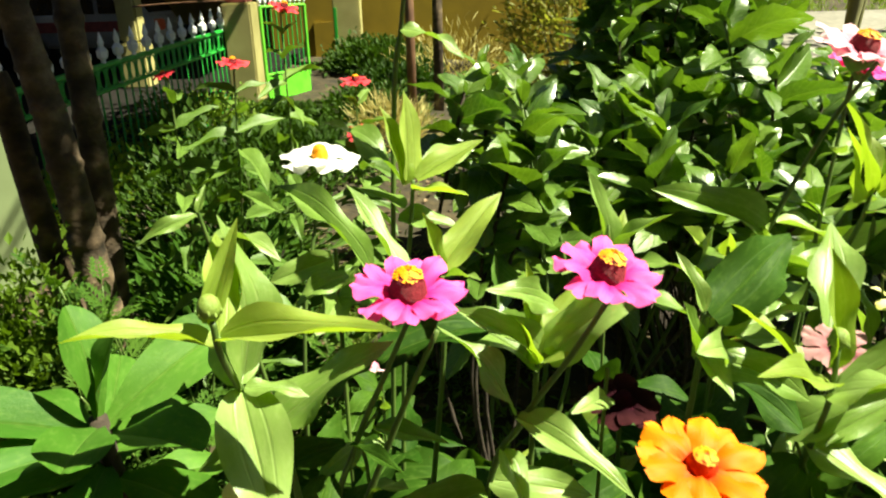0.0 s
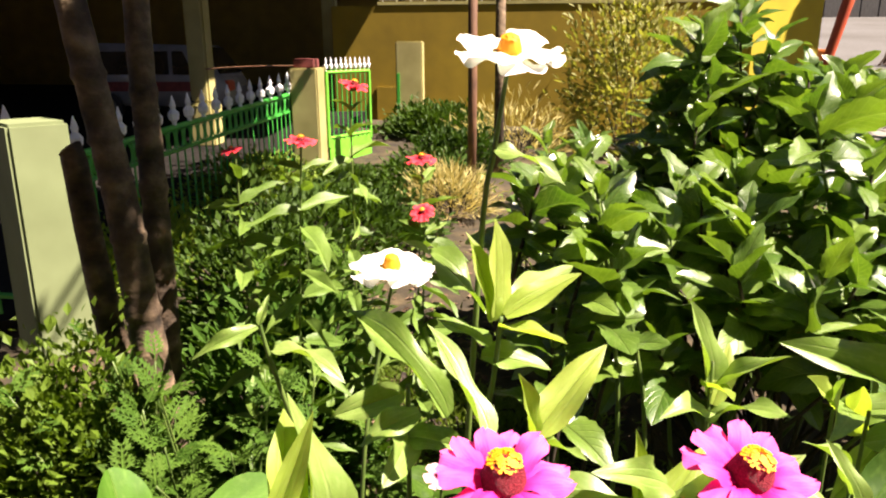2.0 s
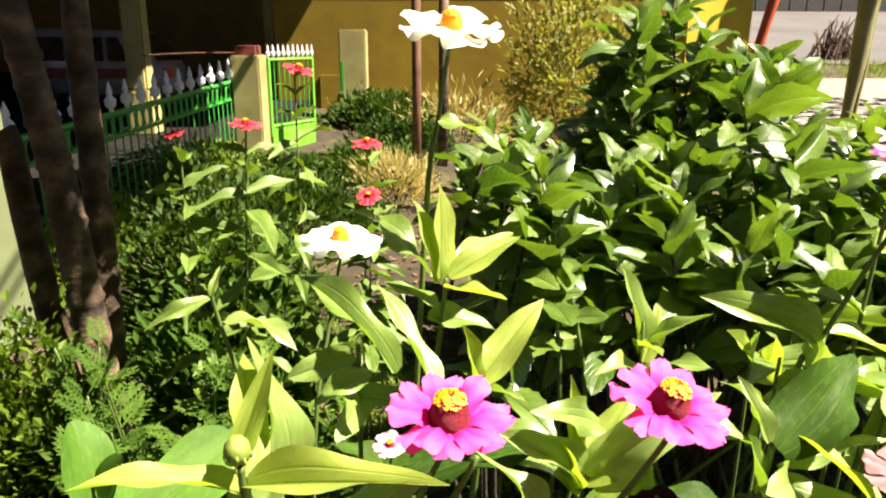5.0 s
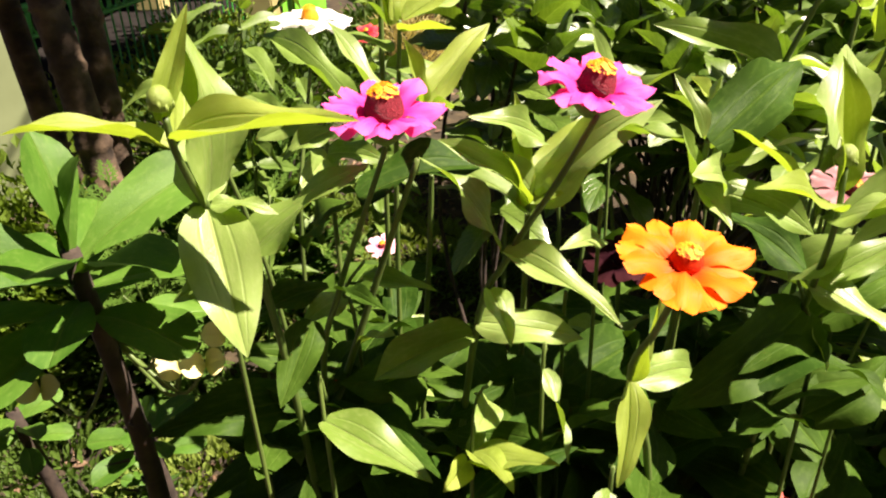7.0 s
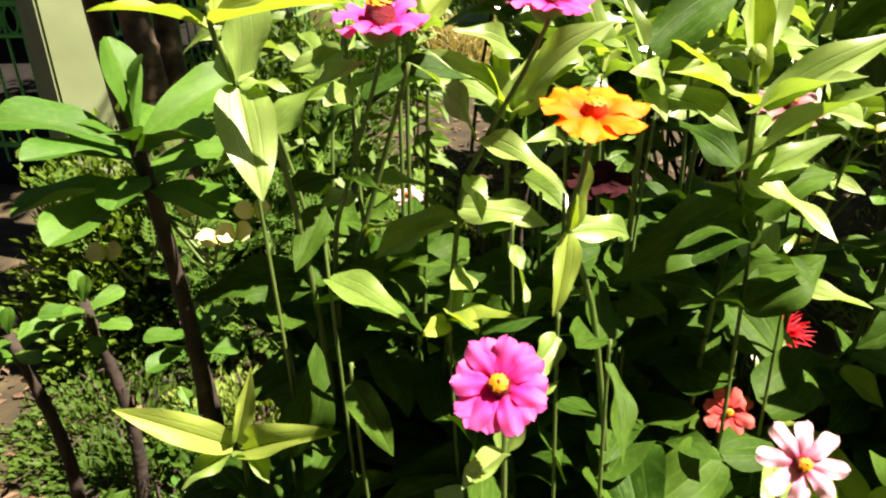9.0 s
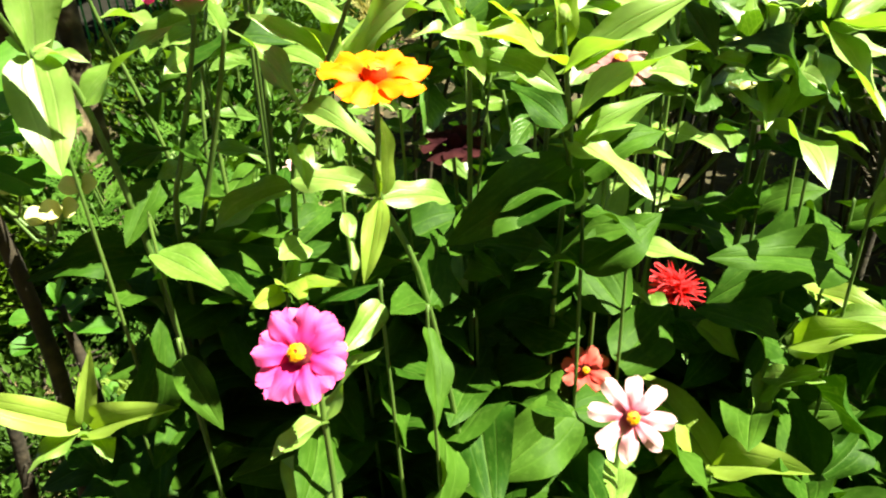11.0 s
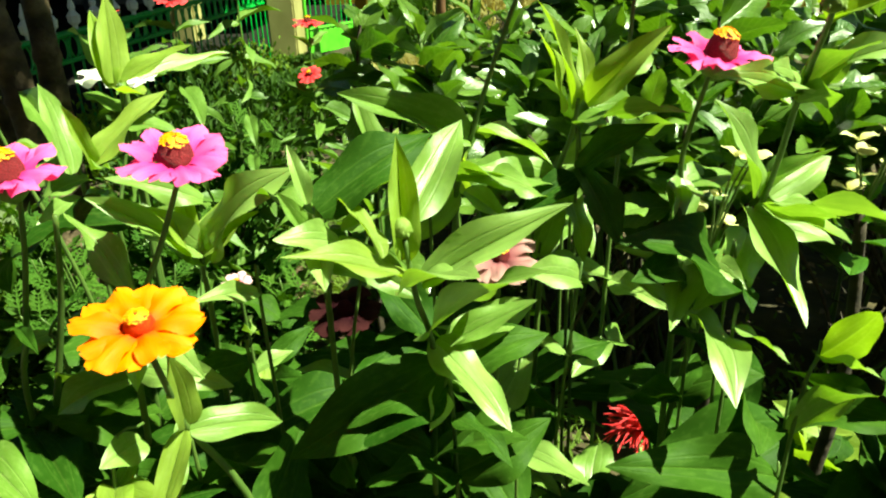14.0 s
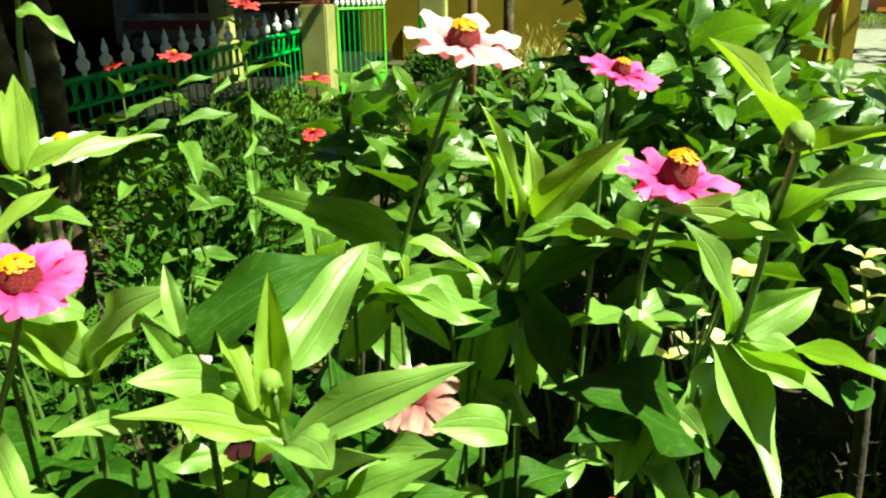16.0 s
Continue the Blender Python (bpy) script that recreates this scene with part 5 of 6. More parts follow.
p = zinnia("zinnia with a white flower above the litter", [(-0.113, 0.728, 1.044), (-0.128, 0.72, 0.965), (-0.145, 0.688, 0.823), (-0.161, 0.702, 0.446), (-0.159, 0.710, 0)],
    [
    ((-0.229, 0.650, 1.017), (-0.286, 0.627, 0.992), 0.26, 0.04),
    ((-0.228, 0.650, 1.019), (-0.221, 0.664, 1.045), 0.3, 0.03),
    ((-0.219, 0.655, 0.991), (-0.143, 0.627, 0.974), 0.3, 0.04),
], 0)
flower(p, (-0.112, 0.712, 1.058), (0.05, -0.1, 1.0), 0.0415, "white", 9, 0.05, 0.22, 4, "", True, 0.7, 1.2)
stalk(p, [(-0.229, 0.654, 1.023), (-0.224, 0.659, 0.985), (-0.184, 0.680, 0.777), (-0.166, 0.702, 0.446)], 0.0022)


def leafy(label, pts, leaves, young, darker, seed):
    plant = zinnia(label, pts, leaves, young, darker=darker, thick=0.0015)
    if pts[-1][1] > 0.36:
        below(plant, pts, seed, 0.62 if pts[-1][0] > 0.36 else min(0.84, min(base[2] for base, _, _, _ in leaves) - 0.03))


leafy("leafy zinnia shoot with fresh yellow-green leaves", [(0.498, 0.444, 0.702), (0.496, 0.440, 0.690), (0.474, 0.440, 0.651), (0.474, 0.460, 0.358), (0.474, 0.470, 0.000)], [
    ((0.496, 0.440, 0.690), (0.564, 0.400, 0.727), 0.42, 0.07),
    ((0.474, 0.440, 0.651), (0.526, 0.420, 0.660), 0.45, 0.07),
    ((0.425, 0.500, 0.676), (0.465, 0.480, 0.644), 0.65, 0.07),
    ((0.493, 0.450, 0.683), (0.398, 0.430, 0.738), 0.5, 0.07),
], 1, 3, 21)
leafy("leafy zinnia shoot with fresh yellow-green leaves", [(0.545, 0.464, 0.775), (0.543, 0.460, 0.763), (0.529, 0.470, 0.729), (0.529, 0.490, 0.401), (0.529, 0.500, 0.000)], [
    ((0.529, 0.470, 0.729), (0.586, 0.440, 0.713), 0.42, 0.07),
    ((0.543, 0.460, 0.763), (0.400, 0.420, 0.797), 0.36, 0.07),
], 1, 1, 22)
leafy("leafy zinnia stem with broad green leaves", [(0.348, 0.524, 0.943), (0.321, 0.500, 0.740), (0.346, 0.520, 0.684), (0.346, 0.540, 0.376), (0.346, 0.550, 0.000)], [
    ((0.321, 0.500, 0.740), (0.370, 0.480, 0.712), 0.5, 0.07),
    ((0.346, 0.520, 0.684), (0.371, 0.480, 0.653), 0.35, 0.07),
    ((0.346, 0.520, 0.931), (0.395, 0.480, 0.917), 0.55, 0.07),
], 0, 3, 23)
leafy("leafy zinnia stem with broad green leaves", [(0.377, 0.444, 0.961), (0.360, 0.500, 0.683), (0.360, 0.520, 0.375), (0.360, 0.530, 0.000)], [
    ((0.375, 0.440, 0.949), (0.334, 0.410, 0.966), 0.55, 0.07),
    ((0.360, 0.500, 0.683), (0.424, 0.480, 0.658), 0.45, 0.07),
], 0, 1, 24)
leafy("leafy zinnia stem with broad green leaves", [(0.167, 0.274, 0.837), (0.165, 0.273, 0.805), (0.165, 0.293, 0.443), (0.165, 0.303, 0.000)], [
    ((0.165, 0.270, 0.825), (0.172, 0.220, 0.777), 0.36, 0.07),
], 0, 0, 25)
leafy("leafy zinnia stem with broad green leaves", [(0.132, 0.294, 0.846), (0.130, 0.293, 0.814), (0.130, 0.313, 0.447), (0.130, 0.323, 0.000)], [
    ((0.130, 0.290, 0.834), (0.107, 0.250, 0.818), 0.5, 0.07),
], 0, 1, 26)
leafy("leafy zinnia stem with broad green leaves", [(-0.023, 0.284, 0.806), (-0.025, 0.283, 0.774), (-0.025, 0.303, 0.426), (-0.025, 0.313, 0.000)], [
    ((-0.025, 0.280, 0.794), (0.010, 0.250, 0.751), 0.45, 0.07),
], 0, 0, 27)
leafy("leafy zinnia stem with broad green leaves", [(-0.104, 0.334, 0.689), (-0.106, 0.333, 0.657), (-0.106, 0.353, 0.361), (-0.106, 0.363, 0.000)], [
    ((-0.106, 0.330, 0.677), (-0.075, 0.360, 0.785), 0.4, 0.07),
], 0, 0, 28)
leafy("leafy zinnia shoot with fresh yellow-green leaves", [(0.060, 0.364, 0.862), (0.046, 0.335, 0.825), (0.046, 0.355, 0.454), (0.046, 0.365, 0.000)], [
    ((0.045, 0.335, 0.820), (0.102, 0.310, 0.837), 0.42, 0.07),
    ((0.043, 0.335, 0.819), (0.028, 0.300, 0.825), 0.5, 0.07),
    ((0.046, 0.335, 0.825), (0.072, 0.290, 0.833), 0.5, 0.07),
    ((0.044, 0.340, 0.821), (0.053, 0.360, 0.843), 0.5, 0.07),
    ((0.058, 0.360, 0.850), (0.050, 0.320, 0.856), 0.7, 0.07),
], 3, 5, 29)
leafy("leafy zinnia stem with broad green leaves", [(0.097, 0.364, 0.887), (0.095, 0.363, 0.855), (0.095, 0.383, 0.470), (0.095, 0.393, 0.000)], [
    ((0.095, 0.360, 0.875), (0.107, 0.310, 0.837), 0.22, 0.07),
], 0, 1, 30)
leafy("leafy zinnia stem with broad green leaves", [(-0.033, 0.444, 0.917), (-0.049, 0.430, 0.895), (-0.041, 0.430, 0.851), (-0.041, 0.450, 0.468), (-0.041, 0.460, 0.000)], [
    ((-0.049, 0.430, 0.895), (-0.075, 0.400, 0.888), 0.6, 0.07),
    ((-0.041, 0.430, 0.851), (-0.008, 0.400, 0.878), 0.55, 0.07),
    ((-0.035, 0.440, 0.905), (0.023, 0.420, 0.903), 0.32, 0.07),
], 0, 3, 31)
leafy("leafy zinnia stem with broad green leaves", [(0.266, 0.404, 0.930), (0.278, 0.385, 0.890), (0.286, 0.390, 0.859), (0.286, 0.410, 0.472), (0.286, 0.420, 0.000)], [
    ((0.279, 0.385, 0.887), (0.275, 0.350, 0.878), 0.6, 0.07),
    ((0.281, 0.400, 0.914), (0.344, 0.445, 0.928), 0.4, 0.07),
    ((0.264, 0.400, 0.918), (0.353, 0.340, 1.002), 0.33, 0.07),
    ((0.278, 0.385, 0.890), (0.217, 0.340, 0.867), 0.66, 0.07),
    ((0.286, 0.390, 0.859), (0.330, 0.360, 0.841), 0.38, 0.07),
], 0, 3, 32)
leafy("leafy zinnia stem with broad green leaves", [(0.119, 0.434, 0.887), (0.117, 0.433, 0.855), (0.117, 0.453, 0.470), (0.117, 0.463, 0.000)], [
    ((0.117, 0.430, 0.875), (0.067, 0.400, 0.870), 0.5, 0.07),
], 0, 0, 33)
leafy("leafy zinnia stem with broad green leaves", [(0.221, 0.464, 1.005), (0.196, 0.420, 0.807), (0.196, 0.440, 0.444), (0.196, 0.450, 0.000)], [
    ((0.212, 0.400, 0.991), (0.179, 0.360, 1.010), 0.5, 0.07),
    ((0.219, 0.460, 0.993), (0.177, 0.440, 1.040), 0.3, 0.07),
    ((0.196, 0.420, 0.807), (0.225, 0.380, 0.791), 0.5, 0.07),
], 0, 2, 34)
leafy("leafy zinnia stem with broad green leaves", [(0.371, 0.604, 0.957), (0.369, 0.603, 0.925), (0.369, 0.623, 0.509), (0.369, 0.633, 0.000)], [
    ((0.369, 0.600, 0.945), (0.395, 0.560, 0.917), 0.65, 0.07),
], 0, 1, 35)
leafy("leafy zinnia stem with broad green leaves", [(0.333, 0.424, 0.821), (0.331, 0.423, 0.789), (0.331, 0.443, 0.434), (0.331, 0.453, 0.000)], [
    ((0.331, 0.420, 0.809), (0.385, 0.380, 0.812), 0.45, 0.07),
], 0, 1, 36)
leafy("leafy zinnia stem with broad green leaves", [(-0.047, 0.334, 0.872), (-0.049, 0.330, 0.858), (-0.050, 0.345, 0.440), (-0.050, 0.355, 0.000)], [
    ((-0.049, 0.330, 0.858), (0.023, 0.290, 0.842), 0.42, 0.05),
], 0, 1, 37)
leafy("leafy zinnia stem with broad green leaves", [(0.257, 0.524, 1.008), (0.255, 0.523, 0.976), (0.255, 0.543, 0.537), (0.255, 0.553, 0.000)], [
    ((0.255, 0.520, 0.996), (0.346, 0.470, 1.005), 0.33, 0.07),
], 0, 1, 38)

leafy("leafy zinnia shoot with fresh yellow-green leaves", [(0.560, 0.464, 0.89), (0.558, 0.460, 0.878), (0.541, 0.440, 0.821), (0.541, 0.460, 0.451), (0.541, 0.470, 0.000)], [
    ((0.558, 0.460, 0.878), (0.575, 0.420, 0.938), 0.42, 0.07),
    ((0.558, 0.460, 0.878), (0.587, 0.420, 0.885), 0.4, 0.07),
    ((0.541, 0.440, 0.821), (0.578, 0.400, 0.884), 0.4, 0.07),
], 1, 3, 51)
leafy("leafy zinnia stem with broad green leaves", [(0.499, 0.474, 0.908), (0.497, 0.473, 0.876), (0.497, 0.493, 0.482), (0.497, 0.503, 0.000)], [
    ((0.497, 0.470, 0.896), (0.531, 0.440, 0.883), 0.5, 0.07),
], 0, 1, 52)
leafy("leafy zinnia stem with broad green leaves", [(0.470, 0.504, 0.893), (0.476, 0.520, 0.871), (0.476, 0.540, 0.479), (0.476, 0.550, 0.000)], [
    ((0.468, 0.500, 0.881), (0.420, 0.480, 0.930), 0.4, 0.07),
    ((0.476, 0.520, 0.871), (0.475, 0.500, 0.923), 0.4, 0.07),
], 0, 2, 53)
leafy("leafy zinnia stem with broad green leaves", [(0.352, 0.524, 0.996), (0.339, 0.520, 0.912), (0.339, 0.540, 0.501), (0.339, 0.550, 0.000)], [
    ((0.350, 0.520, 0.984), (0.287, 0.490, 1.018), 0.42, 0.07),
    ((0.339, 0.520, 0.912), (0.385, 0.480, 0.927), 0.6, 0.07),
], 0, 2, 54)
leafy("leafy zinnia stem with broad green leaves", [(0.376, 0.564, 0.979), (0.374, 0.563, 0.947), (0.374, 0.583, 0.521), (0.374, 0.593, 0.000)], [
    ((0.374, 0.560, 0.967), (0.392, 0.540, 0.922), 0.5, 0.07),
], 0, 1, 55)
leafy("leafy zinnia stem with broad green leaves", [(0.140, 0.424, 0.955), (0.138, 0.423, 0.923), (0.138, 0.443, 0.508), (0.138, 0.453, 0.000)], [
    ((0.138, 0.420, 0.943), (0.106, 0.380, 0.954), 0.35, 0.07),
], 0, 1, 56)
leafy("leafy zinnia stem with broad green leaves", [(-0.095, 0.329, 1.023), (-0.097, 0.328, 0.991), (-0.097, 0.348, 0.545), (-0.097, 0.358, 0.000)], [
    ((-0.097, 0.325, 1.011), (-0.100, 0.335, 1.114), 0.4, 0.05),
], 0, 1, 57)
leafy("leafy zinnia shoot with pale and yellow-green leaves before the shrub", [(0.183, 0.648, 0.985), (0.184, 0.646, 0.955), (0.19, 0.66, 0.5), (0.19, 0.67, 0.0)], [
    ((0.177, 0.645, 0.974), (0.190, 0.600, 0.984), 0.5, 0.08),
    ((0.187, 0.645, 0.957), (0.204, 0.670, 1.007), 0.4, 0.05),
    ((0.182, 0.650, 0.965), (0.162, 0.655, 1.052), 0.36, 0.04),
    ((0.188, 0.645, 0.972), (0.239, 0.620, 1.017), 0.3, 0.05),
    ((0.183, 0.640, 0.947), (0.234, 0.590, 0.976), 0.45, 0.06),
    ((0.183, 0.646, 0.950), (0.131, 0.600, 0.965), 0.4, 0.06),
], 2, 9, 60)
leafy("leafy zinnia shoot with pale and yellow-green leaves before the shrub", [(0.268, 0.598, 0.995), (0.27, 0.602, 0.965), (0.275, 0.62, 0.5), (0.275, 0.63, 0.0)], [
    ((0.272, 0.596, 0.966), (0.275, 0.570, 1.015), 0.6, 0.06),
    ((0.267, 0.600, 0.983), (0.236, 0.580, 1.018), 0.4, 0.05),
    ((0.266, 0.598, 0.992), (0.223, 0.504, 1.004), 0.3, 0.05),
    ((0.272, 0.600, 0.975), (0.345, 0.585, 0.985), 0.42, 0.06),
], 2, 9, 61)
leafy("leafy zinnia stem with broad pale leaves", [(0.503, 0.450, 0.715), (0.469, 0.443, 0.620), (0.474, 0.460, 0.283), (0.474, 0.470, 0.000)], [
    ((0.498, 0.450, 0.681), (0.585, 0.420, 0.729), 0.50, 0.06),
    ((0.469, 0.440, 0.630), (0.521, 0.410, 0.681), 0.50, 0.06),
    ((0.482, 0.445, 0.657), (0.456, 0.420, 0.584), 0.40, 0.06),
], 0, 3, 71)
leafy("leafy zinnia stem with broad pale leaves", [(0.436, 0.570, 0.637), (0.439, 0.573, 0.588), (0.444, 0.590, 0.269), (0.444, 0.600, 0.000)], [
    ((0.439, 0.570, 0.598), (0.481, 0.520, 0.612), 0.70, 0.06),
    ((0.386, 0.580, 0.652), (0.329, 0.560, 0.690), 0.50, 0.06),
], 0, 3, 72)
# these four dark-leaved stems carry shade in their leaf colour
leafy("leafy zinnia stem with large dark leaves", [(0.500, 0.500, 0.942), (0.497, 0.503, 0.909), (0.502, 0.520, 0.414), (0.502, 0.530, 0.000)], [
    ((0.497, 0.500, 0.919), (0.402, 0.450, 0.975), 0.50, 0.06),
    ((0.499, 0.500, 0.924), (0.506, 0.460, 0.914), 0.50, 0.06),
], 0, 0, 73)
leafy("leafy zinnia stem with large dark leaves", [(0.378, 0.530, 1.021), (0.376, 0.533, 0.989), (0.381, 0.550, 0.450), (0.381, 0.560, 0.000)], [
    ((0.379, 0.530, 1.006), (0.409, 0.480, 0.954), 0.50, 0.06),
    ((0.377, 0.530, 1.003), (0.437, 0.520, 1.045), 0.42, 0.06),
    ((0.376, 0.530, 0.999), (0.332, 0.500, 0.979), 0.50, 0.06),
], 0, 0, 74)
leafy("leafy zinnia stem with large dark leaves", [(0.570, 0.526, 0.80), (0.567, 0.520, 0.767), (0.575, 0.54, 0.4), (0.58, 0.55, 0.0)], [
    ((0.567, 0.520, 0.767), (0.420, 0.470, 0.720), 0.5, 0.06),
    ((0.568, 0.522, 0.78), (0.66, 0.48, 0.80), 0.45, 0.07),
], 0, 0, 58)
leafy("leafy zinnia stem with large dark leaves", [(0.494, 0.606, 0.75), (0.492, 0.600, 0.716), (0.5, 0.61, 0.4), (0.5, 0.62, 0.0)], [
    ((0.492, 0.600, 0.716), (0.371, 0.560, 0.768), 0.42, 0.07),
], 0, 0, 59)


def small_zinnia(label, at, foot, facing, radius, colour, petals, seed, leaves=True, florets=True, lift=0.12, size=0.24, gap=0.075, leaf_size=0.075, first=0.06, cone=0.7, slim=1.0, darker=0):
    """A zinnia with one flower, and crossed pairs of leaves down its stem."""
    r = random.Random(seed)
    a, f = Vector(at), Vector((foot[0], foot[1], 0))
    up = Vector(facing).normalized()
    p = zinnia(label, [a - up * 0.012, a - up * 0.03 - Vector((0, 0, 0.02)), a.lerp(f, 0.5) + Vector((r.uniform(-0.02, 0.02), 0.01, 0)), f])
    if leaves:
        pairs(p, a - up * 0.03, (f.x, f.y, ground_z(f.x, f.y)), r, first, gap, leaf_size, 0.35, 0.2, 0, 0.3 if darker else 0.44, darker)
    flower(p, at, facing, radius, colour, petals, lift, size, seed, "", florets, cone, slim)
    return p


p = zinnia("tall zinnia with a white flower and yellow crown", [(-0.002, 0.563, 1.250), (-0.010, 0.563, 1.196), (-0.021, 0.568, 1.1), (-0.045, 0.6, 0.6), (-0.055, 0.62, 0)], [
    ((-0.010, 0.563, 1.196), (0.041, 0.552, 1.172), 0.3, 0.05),
], 0)
flower(p, (-0.001, 0.563, 1.262), (0.1, -0.3, 1.0), 0.0375, "white", 8, 0.12, 0.24, 11, "", True, 0.7, 1.2)
small_zinnia("zinnia with a magenta-pink flower facing the path", (0.093, 0.206, 0.848), (0.080, 0.261), (-0.05, -0.75, 0.75), 0.031, "pink", 14, 12, True, True, 0.1, 0.24, 0.08, 0.08, 0.05, slim=1.06)
small_zinnia("low zinnia with a small coral-red flower", (0.3, 0.432, 0.668), (0.281, 0.445), (0.0, -0.8, 0.6), 0.024, "coral", 8, 13, slim=0.75, size=0.2)
small_zinnia("low zinnia with an open pale pink flower", (0.318, 0.299, 0.72), (0.310, 0.323), (0.05, -0.85, 0.6), 0.034, "pale", 8, 14, True, True, 0.1, 0.2, slim=0.58)
small_zinnia("zinnia with a faded flower, shade put into its petals", (0.176, 0.515, 0.876), (0.176, 0.558), (0.0, -0.2, 1.0), 0.033, "faded", 9, 15, True, False, 0.1, 0.24)
small_zinnia("zinnia with a dusky fading flower between leaves", (0.318, 0.446, 0.962), (0.309, 0.529), (0.1, -0.3, 1.0), 0.029, "dusky", 12, 16, True, True, 0.1, 0.24)
small_zinnia("small zinnia with a white and pink daisy-like flower", (-0.078, 0.847, 0.739), (-0.083, 0.897), (0.0, -0.3, 1.0), 0.022, "pale", 11, 17, True, True, 0.1, 0.26)
small_zinnia("zinnia with a magenta-pink flower before the shrub", (0.443, 0.707, 1.138), (0.424, 0.743), (0.3, -0.2, 1.0), 0.036, "pink", 12, 18, True, True, 0.1, 0.24)
for k, (at, foot, facing, rad, lab) in enumerate((
        ((-0.57, 1.49, 1.063), (-0.561, 1.480), (-0.2, -0.2, 1.0), 0.024, "tall zinnia with a small red flower"),
        ((-0.419, 1.478, 1.084), (-0.447, 1.470), (0.1, -0.1, 1.0), 0.034, "tall zinnia with a crimson flower"),
        ((-0.2, 1.712, 1.014), (-0.198, 1.683), (0.05, -0.1, 1.0), 0.038, "tall zinnia with a crimson flower and orange crown"),
        ((-0.348, 1.68, 1.185), (-0.389, 1.684), (0.35, -0.1, 1.0), 0.036, "tall zinnia with a pink-red flower tilted to the sun"),
        ((-0.193, 1.66, 0.90), (-0.217, 1.646), (-0.1, -0.5, 0.8), 0.03, "zinnia with a wilting red flower"))):
    small_zinnia(lab, at, foot, facing, rad, "red", 12, 30 + k, True, True, 0.05, 0.26, 0.045, 0.1, 0.03, darker=2)


def spiky_red():
    """The shaggy cactus-type flower low in the bed."""
    at = Vector((0.514, 0.925, 0.46))
    p = zinnia("low zinnia with a shaggy red cactus-type flower", [at, at - Vector((0, 0, 0.1)), (0.520, 0.929, 0)])
    head = put("flower_head", CALYX_MESH, p, Matrix.Translation(at) @ Matrix.Scale(0.03, 4))
    r = random.Random(5)
    for k in range(190):
        a, e = r.uniform(0, 6.28), r.uniform(-0.25, 1.5)
        d = Vector((math.cos(a) * math.cos(e), math.sin(a) * math.cos(e) - 0.25, math.sin(e))).normalized()
        put("petal", r.choice(NEEDLES), head, blade_pose(at, at + d * 0.058 * r.uniform(0.6, 1.1), 0.006, r.uniform(-1, 1)))
    pairs(p, at, (0.55, 0.98, 0.1), r, 0.06, 0.08, 0.08, 0.3, 0.15)


spiky_red()


def filler():
    """The leafy lower storey of the bed: flowerless stems between the flowering ones."""
    r = random.Random(21)
    low = ((0.5, 0.75, 0.16, 0.55), (0.4, 0.5, 0.12, 0.62), (0.3, 0.36, 0.1, 0.58), (0.33, 0.22, 0.1, 0.5), (0.1, 0.2, 0.09, 0.5), (0.18, 0.45, 0.06, 0.72), (-0.03, 0.7, 0.1, 0.5), (0.0, 0.5, 0.08, 0.55), (0.36, 0.48, 0.1, 0.6), (0.44, 0.7, 0.13, 0.5), (0.78, 0.8, 0.16, 0.5))
    for k in range(190):
        x, y = r.uniform(-0.22, 1.15), r.uniform(0.15, 1.1)
        if x < -0.12 and y > 0.48:
            continue
        if x > 0.5 and y < 0.3 or x < 0.5 and y > 0.62 and k % 2:
            continue
        if x > 0.4 and y > 0.32 and k % 2:
            continue
        tall = (0.78 if y > 0.42 else 0.66 - 0.6 * (0.42 - y)) * r.uniform(0.72, 1.0)
        for cx, cy, rad, most in low:
            if math.hypot(x - cx, y - cy) < rad:
                tall = min(tall, most * r.uniform(0.85, 1.0))
        if y > 0.62:
            tall = r.uniform(0.42, 0.62) if x < 0.25 else r.uniform(0.26, 0.42)
        top = Vector((x, y, tall))
        foot = Vector((x + r.gauss(0, 0.02), y + 0.03, 0))
        p = zinnia("leafy zinnia stem without a flower in the bed", [top, top.lerp(foot, 0.5), foot], thick=0.0015)
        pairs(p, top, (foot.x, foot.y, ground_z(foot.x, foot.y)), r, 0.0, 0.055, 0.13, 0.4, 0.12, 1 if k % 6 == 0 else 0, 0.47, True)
    # unseen stems added beside the path to throw shade into the bed
    for k in range(44):
        if k % 5 < 3:
            x, y, h = r.uniform(0.42, 0.62), r.uniform(-0.08, 0.16), r.uniform(0.64, 0.76)
        else:
            x, y, h = r.uniform(0.85, 1.15), r.uniform(0.2, 0.45), r.uniform(0.75, 0.9)
        top = Vector((x, y, h))
        p = zinnia("leafy zinnia added out of view to shade the bed", [top, (x, y + 0.01, 0.5), (x, y, 0)])
        pairs(p, top, (x, y, ground_z(x, y)), r, 0.0, 0.08, 0.13 if x > 0.78 else 0.1, 0.4, 0.2, 1, 0.5)


filler()


